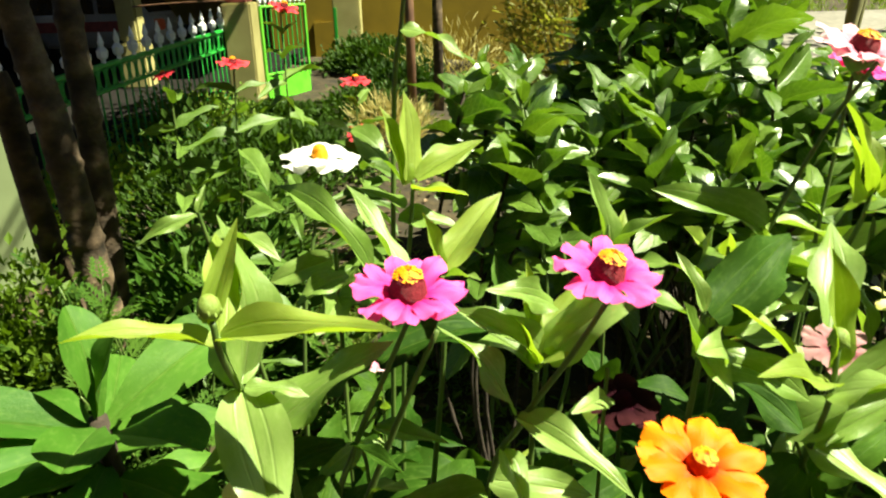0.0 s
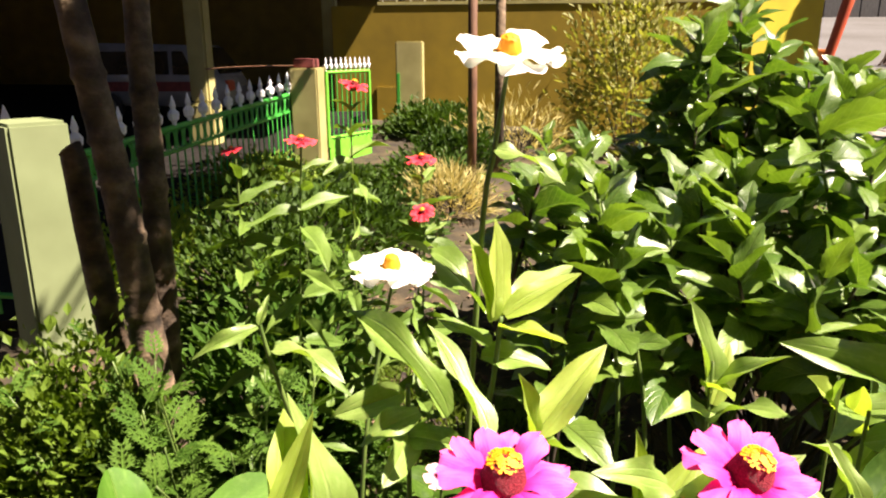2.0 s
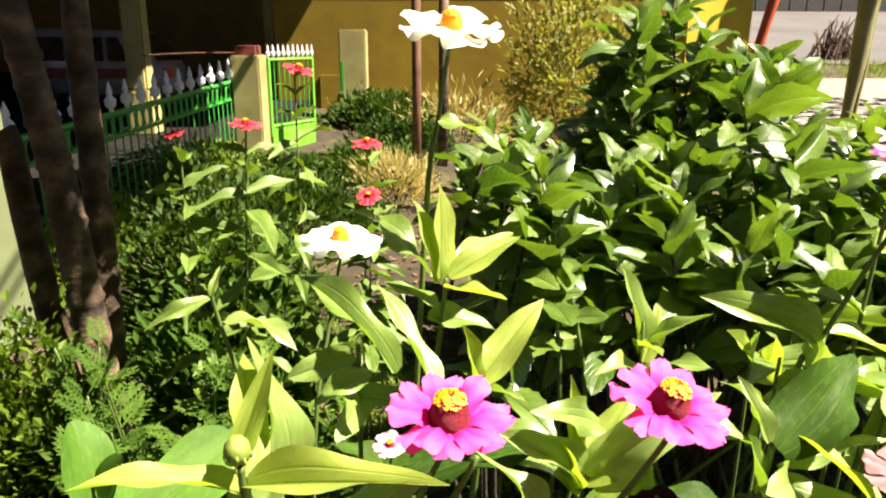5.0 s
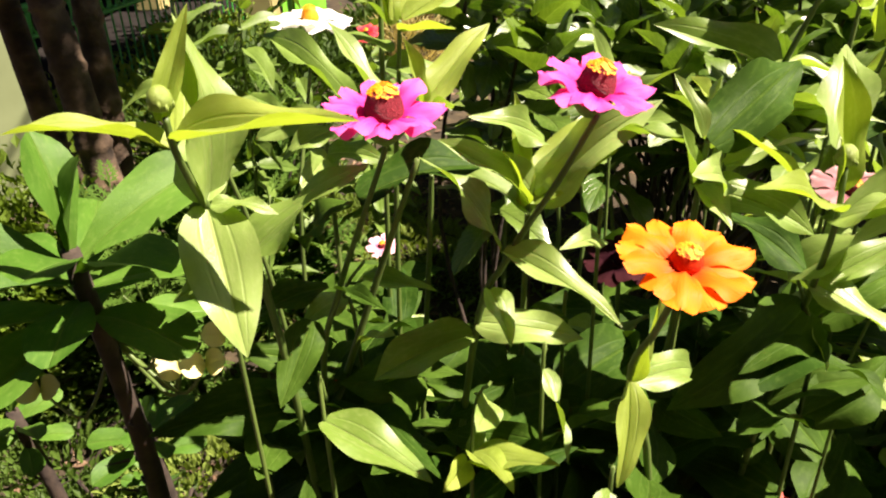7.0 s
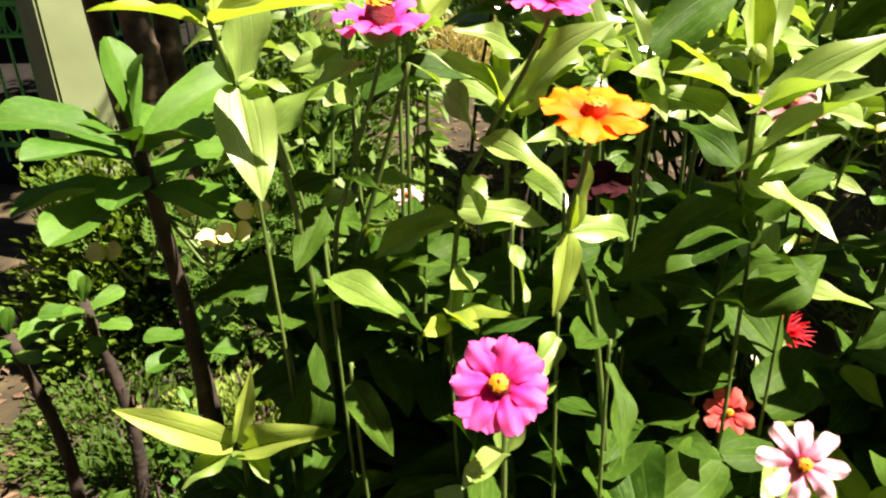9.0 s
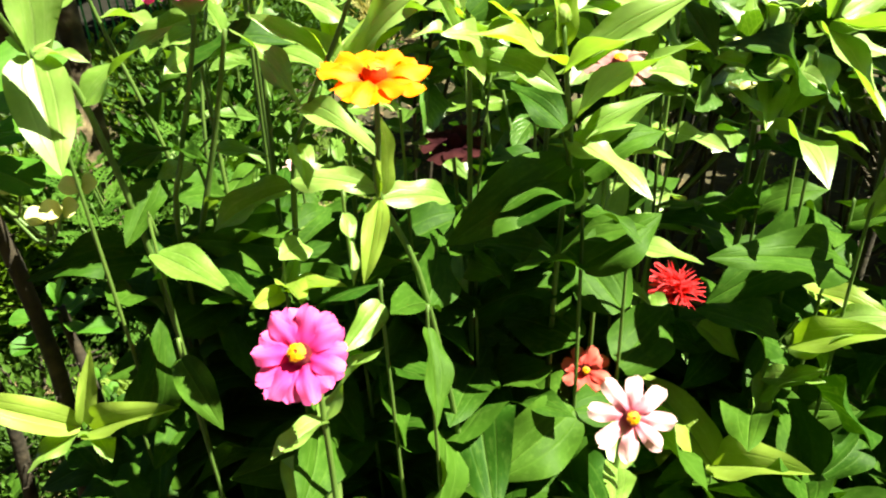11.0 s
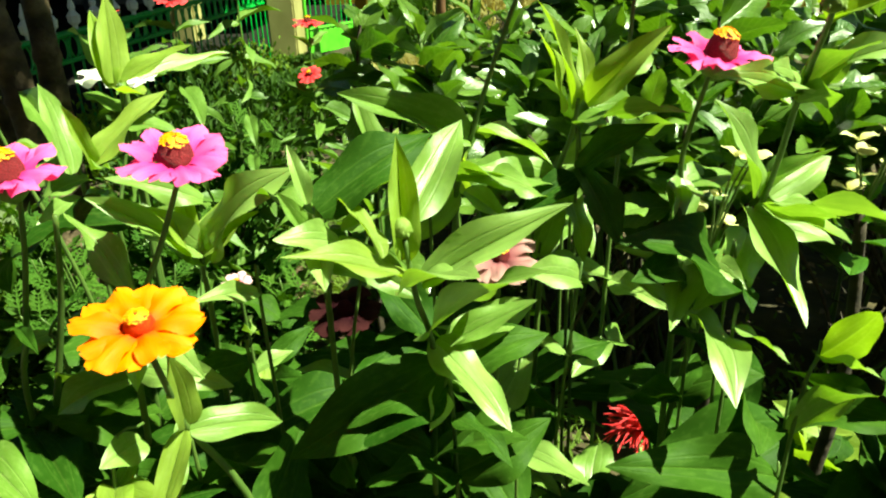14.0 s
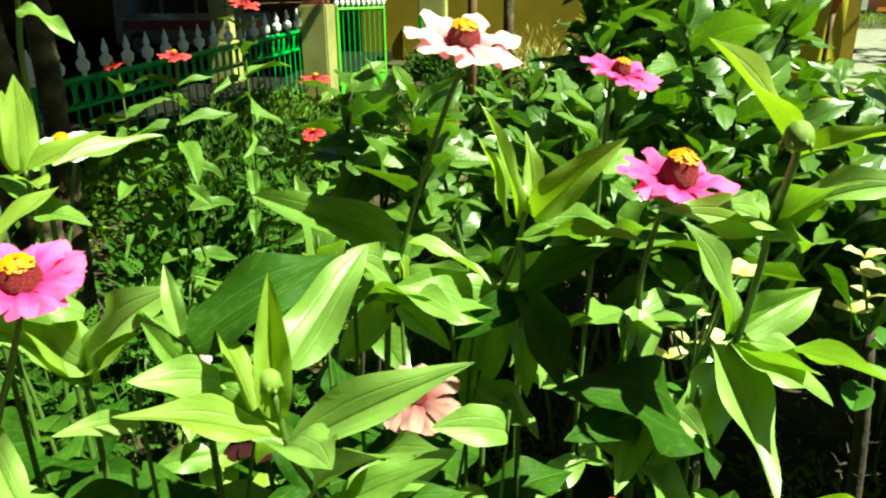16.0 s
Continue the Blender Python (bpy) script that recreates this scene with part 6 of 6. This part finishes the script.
# ---- crown-of-thorns at the edge of the bed ----
def spurge(at, foot, leaves, size, label, seed):
    r = random.Random(seed)
    at, f = Vector(at), Vector(foot)
    f.z = ground_z(f.x, f.y)
    p = thing("spurge_plant", tuple(f), label, "shrub", "crown-of-thorns plants")
    stalk(p, [at, at.lerp(f, 0.3) + Vector((0.015, 0, 0)), at.lerp(f, 0.7) - Vector((0.02, 0, 0)), f - Vector((0, 0, 0.02))], 0.008, "stem", WOODY)
    bm = bmesh.new()
    for k in range(70):
        q = at.lerp(f, 0.12 + 0.85 * r.random()) + Vector((0.005, 0, 0))
        a = r.uniform(0, 6.28)
        d = Vector((math.cos(a), math.sin(a), 0.3))
        tube(bm, [q + d * 0.005, q + d * 0.022], [0.0016, 0.0003], 4)
    tagged(part("thorn_cover", bm, WOODY, p), kind="stuff")
    for k in range(leaves):
        a = k * 2.399 + r.uniform(-0.2, 0.2)
        e = (1.25 if k < 2 else 0.45 - 0.6 * k / leaves) + r.uniform(-0.12, 0.12)
        b = at.lerp(f, 0.075 * k / leaves)
        l = size * r.uniform(0.75, 1.1) * (0.68 if k < 2 else 1.0)
        tip = b + l * Vector((math.cos(a) * math.cos(e), math.sin(a) * math.cos(e), math.sin(e)))
        put("leaf", r.choice(SPOONS), p, blade_pose(b, tip, l * 0.4, r.uniform(-0.3, 0.3)))
    return p


def disc(s):
    return max(0.1, 1.05 * math.sqrt(max(0.0, 1 - (2 * s - 1) ** 2)))


CUP = blade("bract", CREAM_PETAL, disc, 0.1, 0.3, 0.05, 70, 6, 4)
s = spurge((-0.203, 0.357, 0.972), (-0.264, 0.450, 0), 17, 0.106, "crown-of-thorns with spoon-shaped leaves and cream bracts", 1)
spurge((-0.385, 0.485, 0.748), (-0.408, 0.535, 0), 11, 0.055, "small crown-of-thorns branch with fresh leaves", 2)
spurge((-0.458, 0.45, 0.725), (-0.47, 0.5, 0), 10, 0.05, "low crown-of-thorns branch with pale new leaves", 4)
spurge((-0.291, 0.532, 0.691), (-0.322, 0.534, 0), 10, 0.06, "young crown-of-thorns shoot beside the bed", 3)
for c in ((-0.131, 0.354, 0.886), (-0.158, 0.351, 0.909), (-0.153, 0.365, 0.876), (-0.249, 0.352, 0.868), (-0.168, 0.389, 0.867), (-0.119, 0.369, 0.900)):
    st = stalk(s, [c, (c[0] * 0.6 - 0.08, c[1] + 0.01, c[2] - 0.03), (-0.201, 0.374, 0.896)], 0.0012, "flower_stalk")
    for a in (0.6, 3.7):
        b = Vector(c)
        put("bract", CUP, st, blade_pose(b, b + 0.017 * Vector((math.cos(a), math.sin(a) * 0.5 - 0.2, 0.25)), 0.018, 0, (0, -0.8, 0)))

for n, (bx, by, bz, many) in enumerate(((0.535, 0.73, 0.84, 10), (0.69, 0.73, 0.9, 10), (0.626, 0.62, 0.384, 3))):
    w = spurge((bx, by, bz), (bx + 0.02, by + 0.03, 0), 8, 0.06, "crown-of-thorns with pale cream bracts among the zinnias", 6 + 5 * n)
    for k in range(many):
        a = k * 2.399
        c = Vector((bx + 0.028 * math.cos(a), by - 0.03 + 0.03 * math.sin(a), bz + 0.02 + 0.05 * (k % 3) + 0.008 * (k % 4)))
        st = stalk(w, [c, c + Vector((-0.01 * math.cos(a), 0.01, -0.03)), (bx, by, bz)], 0.0012, "flower_stalk")
        for t in (0.6, 3.7):
            put("bract", CUP, st, blade_pose(c, c + 0.018 * Vector((math.cos(t + a), math.sin(t + a), 0.35)), 0.019, 0))


# ---- the broad-leaved shrub ----
def broad_shrub(label, centre, spread, height, stems, per, size, seed):
    r = random.Random(seed)
    cx, cy = centre
    p = thing("broad_leaved_shrub", (cx, cy, ground_z(cx, cy)), label, "shrub", "broad-leaved shrubs")
    for k in range(stems):
        a, d = k * 2.399, math.sqrt((k + 0.5) / stems)
        tx, ty = cx + spread[0] * d * math.cos(a), cy + spread[1] * d * math.sin(a)
        top = Vector((tx, ty, height * (1 - 0.28 * d * d) * r.uniform(0.8, 1.08)))
        foot = Vector((cx + 0.3 * spread[0] * math.cos(k % 5 * 2.4) + r.gauss(0, 0.015), cy + 0.3 * spread[1] * math.sin(k % 5 * 2.4) + r.gauss(0, 0.015), 0))
        foot.z = ground_z(foot.x, foot.y) - 0.03
        mid = top.lerp(foot, 0.5) + Vector((r.gauss(0, 0.05), r.gauss(0, 0.05), 0.02))
        stalk(p, [top, mid, foot], 0.004, "stem", WOODY if k % 3 else STEM)
        # a spreading rosette of drooping leaves at the stem's end
        s, t = 0.0, r.uniform(0, 6.28)
        for j in range(per):
            q = top.lerp(mid, min(1.0, s / max(0.05, (top - mid).length)))
            a2 = t + j * 2.399
            e = 0.95 - 1.35 * j / per + r.uniform(-0.25, 0.25)
            l = size * r.uniform(0.75, 1.2) * (0.55 + 0.45 * min(1, j / 3))
            tip = q + l * Vector((math.cos(a2) * math.cos(e), math.sin(a2) * math.cos(e), math.sin(e)))
            put("leaf", r.choice(SHRUBS), p, blade_pose(q, tip, l * r.uniform(0.42, 0.56), r.gauss(0, 0.5)))
            s += 0.017
    return p


broad_shrub("tall broad-leaved shrub with glossy dark leaves", (0.66, 2.08), (0.37, 0.28), 1.36, 44, 11, 0.145, 1)
broad_shrub("spreading broad-leaved shrub with glossy toothed leaves", (0.55, 1.54), (0.5, 0.33), 1.07, 46, 10, 0.155, 2)
broad_shrub("outer shoots of the broad-leaved shrub beside the red zinnias", (0.12, 1.2), (0.1, 0.1), 1.2, 9, 10, 0.125, 7)
broad_shrub("broad-leaved shrub sprawling beside the zinnias", (1.25, 1.6), (0.5, 0.5), 1.1, 48, 10, 0.158, 3)
broad_shrub("broad-leaved shrub at the far end of the bed", (0.32, 2.48), (0.35, 0.36), 0.98, 28, 9, 0.15, 4)
broad_shrub("broad-leaved shrub near the road edge", (1.75, 2.4), (0.5, 0.5), 1.1, 30, 10, 0.2, 5)


# ---- small-leaved plants, litter, grass ----
def mound(name, label, category, centre, size, count, length, ratio, mat, seed, flat=0.5):
    r = random.Random(seed)
    cx, cy = centre
    z0 = ground_z(cx, cy)
    p = thing(name, (cx, cy, z0), label, category)
    spots = []
    for k in range(count):
        a, e, d = r.uniform(0, 6.28), math.asin(r.uniform(-0.1, 1)), r.uniform(0.55, 1.0) * (1 + 0.2 * r.gauss(0, 0.5))
        v = Vector((math.cos(a) * math.cos(e), math.sin(a) * math.cos(e), math.sin(e)))
        lump = 1 + 0.25 * noise.noise((v.x * 2.5 + seed, v.y * 2.5, v.z * 2.5))
        q = Vector((cx + size[0] * v.x * d * lump, cy + size[1] * v.y * d * lump, z0 + max(0.01, size[2] * v.z * d * lump)))
        spots.append((q, v + Vector((0, 0, 0.3))))
    tagged(foliage("foliage", mat, spots, length, ratio, seed, p, flat), kind="stuff")
    bm = bmesh.new()
    for k in range(14):
        a = r.uniform(0, 6.28)
        e = Vector((cx + 0.7 * size[0] * math.cos(a), cy + 0.7 * size[1] * math.sin(a), z0 + size[2] * r.uniform(0.4, 0.85)))
        b = Vector((cx + 0.2 * size[0] * math.cos(a), cy + 0.2 * size[1] * math.sin(a), z0 - 0.02))
        tube(bm, [b, b.lerp(e, 0.5) + Vector((0, 0, 0.05)), e], [0.006, 0.004, 0.002], 5)
    tagged(part("twig_tangle", bm, WOODY, p), kind="stuff")


mound("low_hedge", "low clipped hedge with tiny bright green leaves", "hedge", (-0.92, 1.33), (0.22, 0.16, 0.52), 9000, 0.027, 0.6, HEDGE, 1)
mound("low_hedge", "low small-leaved bush round the trunk foot", "hedge", (-0.85, 2.45), (0.45, 0.3, 0.5), 5000, 0.04, 0.55, SHADE_BUSH, 2)
mound("low_hedge", "dark small-leaved bush at the foot of the trunks", "hedge", (-0.74, 1.3), (0.12, 0.09, 0.44), 4000, 0.03, 0.5, SHADE_BUSH, 16)
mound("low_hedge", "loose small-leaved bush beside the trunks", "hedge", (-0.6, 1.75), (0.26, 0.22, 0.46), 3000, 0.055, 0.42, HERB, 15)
mound("low_hedge", "rounded small-leaved bush before the fence", "hedge", (-0.85, 3.6), (0.5, 0.4, 0.24), 5000, 0.042, 0.55, SHADE_BUSH, 3)
mound("low_hedge", "small-leaved bush in the shade behind the trunks", "hedge", (-1.6, 3.0), (0.3, 0.7, 0.3), 4000, 0.035, 0.5, HEDGE, 14)
mound("low_hedge", "small-leaved bush at the foot of the fence", "hedge", (-1.5, 4.2), (0.4, 0.6, 0.3), 4000, 0.035, 0.5, HEDGE, 13)
# every other patch, and those far left, have shade in their leaf colour
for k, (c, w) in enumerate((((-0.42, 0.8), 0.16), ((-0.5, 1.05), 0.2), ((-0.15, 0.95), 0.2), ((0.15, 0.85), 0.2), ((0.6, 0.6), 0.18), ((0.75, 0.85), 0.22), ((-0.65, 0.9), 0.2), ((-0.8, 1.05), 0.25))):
    mound("weed_patch", "patch of low yellow-green weeds on the soil", "weeds", c, (w, w, 0.1), 2200, 0.024, 0.45, GRASS if k % 2 and c[0] > -0.6 else SHADE_BUSH, 60 + k)
for k, c in enumerate(((-0.15, 1.98), (0.0, 1.85), (-0.32, 2.2), (0.12, 1.95), (-0.5, 2.3), (-0.72, 2.65), (0.75, 1.1))):
    mound("weed_patch", "patch of sunlit yellow-green grass behind the bed", "weeds", c, (0.2, 0.2, 0.07), 2200, 0.03, 0.2, GRASS, 90 + k)
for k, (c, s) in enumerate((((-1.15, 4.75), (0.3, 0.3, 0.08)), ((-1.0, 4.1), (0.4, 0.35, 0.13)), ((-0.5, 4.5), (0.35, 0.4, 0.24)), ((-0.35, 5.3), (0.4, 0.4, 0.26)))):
    mound("low_bush", "low dark small-leaved bush between gate and bed", "bush", c, s, 2800, 0.045, 0.5, SHADE_BUSH, 80 + k)
mound("dark_bush", "dark rounded bush before the yellow wall", "bush", (-0.6, 6.4), (0.5, 0.4, 0.24), 4000, 0.06, 0.45, SHADE_BUSH, 6)
mound("dry_grass_tuft", "tuft of dry straw-coloured grass by the pole", "grass", (-0.32, 4.1), (0.25, 0.2, 0.24), 900, 0.12, 0.07, STRAW, 7)
mound("dry_grass_tuft", "dry twiggy tuft beside the pole", "grass", (0.05, 5.9), (0.5, 0.4, 0.42), 900, 0.1, 0.12, STRAW, 8)
mound("flowering_bush", "loose twiggy bush with small leaves by the wall", "bush", (1.1, 6.4), (0.75, 0.5, 1.5), 4500, 0.07, 0.5, DUSTY, 9)


def cut_leaf(seed):
    """A finely cut leaf: pairs of pointed lobes along a rib."""
    bm = bmesh.new()
    lay = bm.loops.layers.uv.new("leaf")
    r = random.Random(seed)

    def lobe(b, d, l, w):
        x = Vector((-d.y, d.x, 0))
        pts = [b, b + d * l * 0.45 + x * w, b + d * l, b + d * l * 0.45 - x * w]
        vs = [bm.verts.new(p + Vector((0, 0, -0.12 * (p.x ** 2 + p.y ** 2) + r.uniform(-0.01, 0.01)))) for p in pts]
        f = bm.faces.new(vs)
        for loop, uv in zip(f.loops, ((0.5, 0), (1, 0.5), (0.5, 1), (0, 0.5))):
            loop[lay].uv = uv

    lobe(Vector((0, 0, 0)), Vector((0, 1, 0)), 1.0, 0.05)
    for k in range(5):
        s = 0.25 + 0.16 * k
        for side in (-1, 1):
            d = Vector((side * 0.8, 0.62, 0)).normalized()
            b = Vector((0, s, 0))
            l = 0.42 * (1 - 0.12 * abs(k - 1))
            lobe(b, d, l * 1.15, 0.05)
            lobe(b + d * l * 0.45, Vector((side * 0.25, 0.97, 0)), l * 0.6, 0.036)
            lobe(b + d * l * 0.4, Vector((side * 0.98, 0.1, 0)), l * 0.55, 0.034)
    me = bpy.data.meshes.new("leaf")
    bm.to_mesh(me)
    bm.free()
    me.materials.append(HERB)
    return me


CUT = [cut_leaf(k) for k in range(3)]


def herb(at, height, stems, seed):
    r = random.Random(seed)
    x, y = at
    z0 = ground_z(x, y)
    p = thing("feathery_herb", (x, y, z0), "feathery herb with finely cut pale green leaves", "herb", "feathery herbs")
    for k in range(stems):
        top = Vector((x + r.gauss(0, 0.09), y + r.gauss(0, 0.07), z0 + height * r.uniform(0.7, 1.05)))
        foot = Vector((x + r.gauss(0, 0.03), y + r.gauss(0, 0.03), z0 - 0.02))
        stalk(p, [top, top.lerp(foot, 0.5), foot], 0.0022)
        for j in range(11):
            q = top.lerp(foot, j * 0.075)
            a, e = j * 2.399 + k, 0.9 - 0.13 * j + r.uniform(-0.25, 0.25)
            l = 0.062 * r.uniform(0.8, 1.25)
            put("leaf", r.choice(CUT), p, blade_pose(q, q + l * Vector((math.cos(a) * math.cos(e), math.sin(a) * math.cos(e), math.sin(e))), l, r.uniform(-0.4, 0.4)))


for k, (at, h, n) in enumerate((((-0.6, 1.26), 0.52, 7), ((-0.72, 1.34), 0.55, 6), ((-0.48, 1.28), 0.5, 6), ((-0.6, 2.2), 0.45, 6), ((-0.25, 1.5), 0.3, 4))):
    herb(at, h, n, 50 + k)


def verge():
    """The grassy strip between forecourt and road."""
    r = random.Random(14)
    spots = []
    for k in range(6000):
        x, y = r.uniform(2.6, 13), r.uniform(10.9, 13.1)
        if noise.noise((x * 1.1, y * 1.5, 2)) > -0.25 + 0.3 * r.random():
            spots.append(((x, y, ground_z(x, y)), (0, 0, 0.9)))
    tagged(foliage("verge_grass", GRASS, spots, 0.13, 0.14, 6), "short dusty grass along the roadside verge", "grass", "", "stuff")


verge()


def carpets():
    r = random.Random(9)
    spots = []
    for k in range(16000):
        x, y = (r.uniform(-1.6, 2.2), r.uniform(-0.2, 4.8)) if k % 2 else (r.uniform(-0.7, 1.1), r.uniform(0.1, 1.6))
        if noise.noise((x * 2.2, y * 2.2, 5)) < (0.25 if x < -0.05 and y < 1.1 else -0.05) + 0.1 * r.random():
            continue
        spots.append(((x, y, ground_z(x, y) + r.uniform(0, 0.05)), (0, 0, 0.4)))
    tagged(foliage("ground_cover", GRASS, spots, 0.035, 0.3, 3), "low yellow-green weeds creeping over the soil", "weeds", "", "stuff")
    spots = []
    for k in range(3600):
        x, y = (r.uniform(-1.6, 1.8), r.uniform(0.0, 4.5)) if k % 3 else (r.gauss(-0.36, 0.14), r.gauss(2.15, 0.25)) if k % 4 else (r.gauss(-0.75, 0.25), r.gauss(1.0, 0.25))
        spots.append(((x, y, ground_z(x, y) + 0.006), (0, 0, 0)))
    tagged(foliage("leaf_litter", LITTER, spots, 0.036, 0.5, 4, None, 0.3), "dry brown fallen leaves on the soil", "leaf litter", "", "stuff")


carpets()


def weeds():
    """Small leafy weeds between the taller plants."""
    r = random.Random(33)
    for k in range(60):
        x, y = (r.uniform(-0.75, -0.12), r.uniform(0.25, 1.0)) if k % 2 else (r.uniform(0.35, 0.9), r.uniform(0.35, 1.1))
        z0 = ground_z(x, y)
        p = thing("weed", (x, y, z0), "small leafy weed in the soil of the bed", "weed", "weeds in the bed")
        h = r.uniform(0.08, 0.22)
        stalk(p, [(x + r.gauss(0, 0.02), y, z0 + h), (x, y, z0 - 0.01)], 0.0015)
        for j in range(12):
            q = Vector((x, y, z0 + h * (1 - 0.07 * j)))
            a, e = j * 2.399, 0.8 - 0.1 * j
            l = r.uniform(0.03, 0.055)
            put("leaf", r.choice(SHADE_LEAVES if k % 3 else SPOONS), p, blade_pose(q, q + l * Vector((math.cos(a) * math.cos(e), math.sin(a) * math.cos(e), math.sin(e))), l * 0.5, r.uniform(-0.4, 0.4)))


weeds()
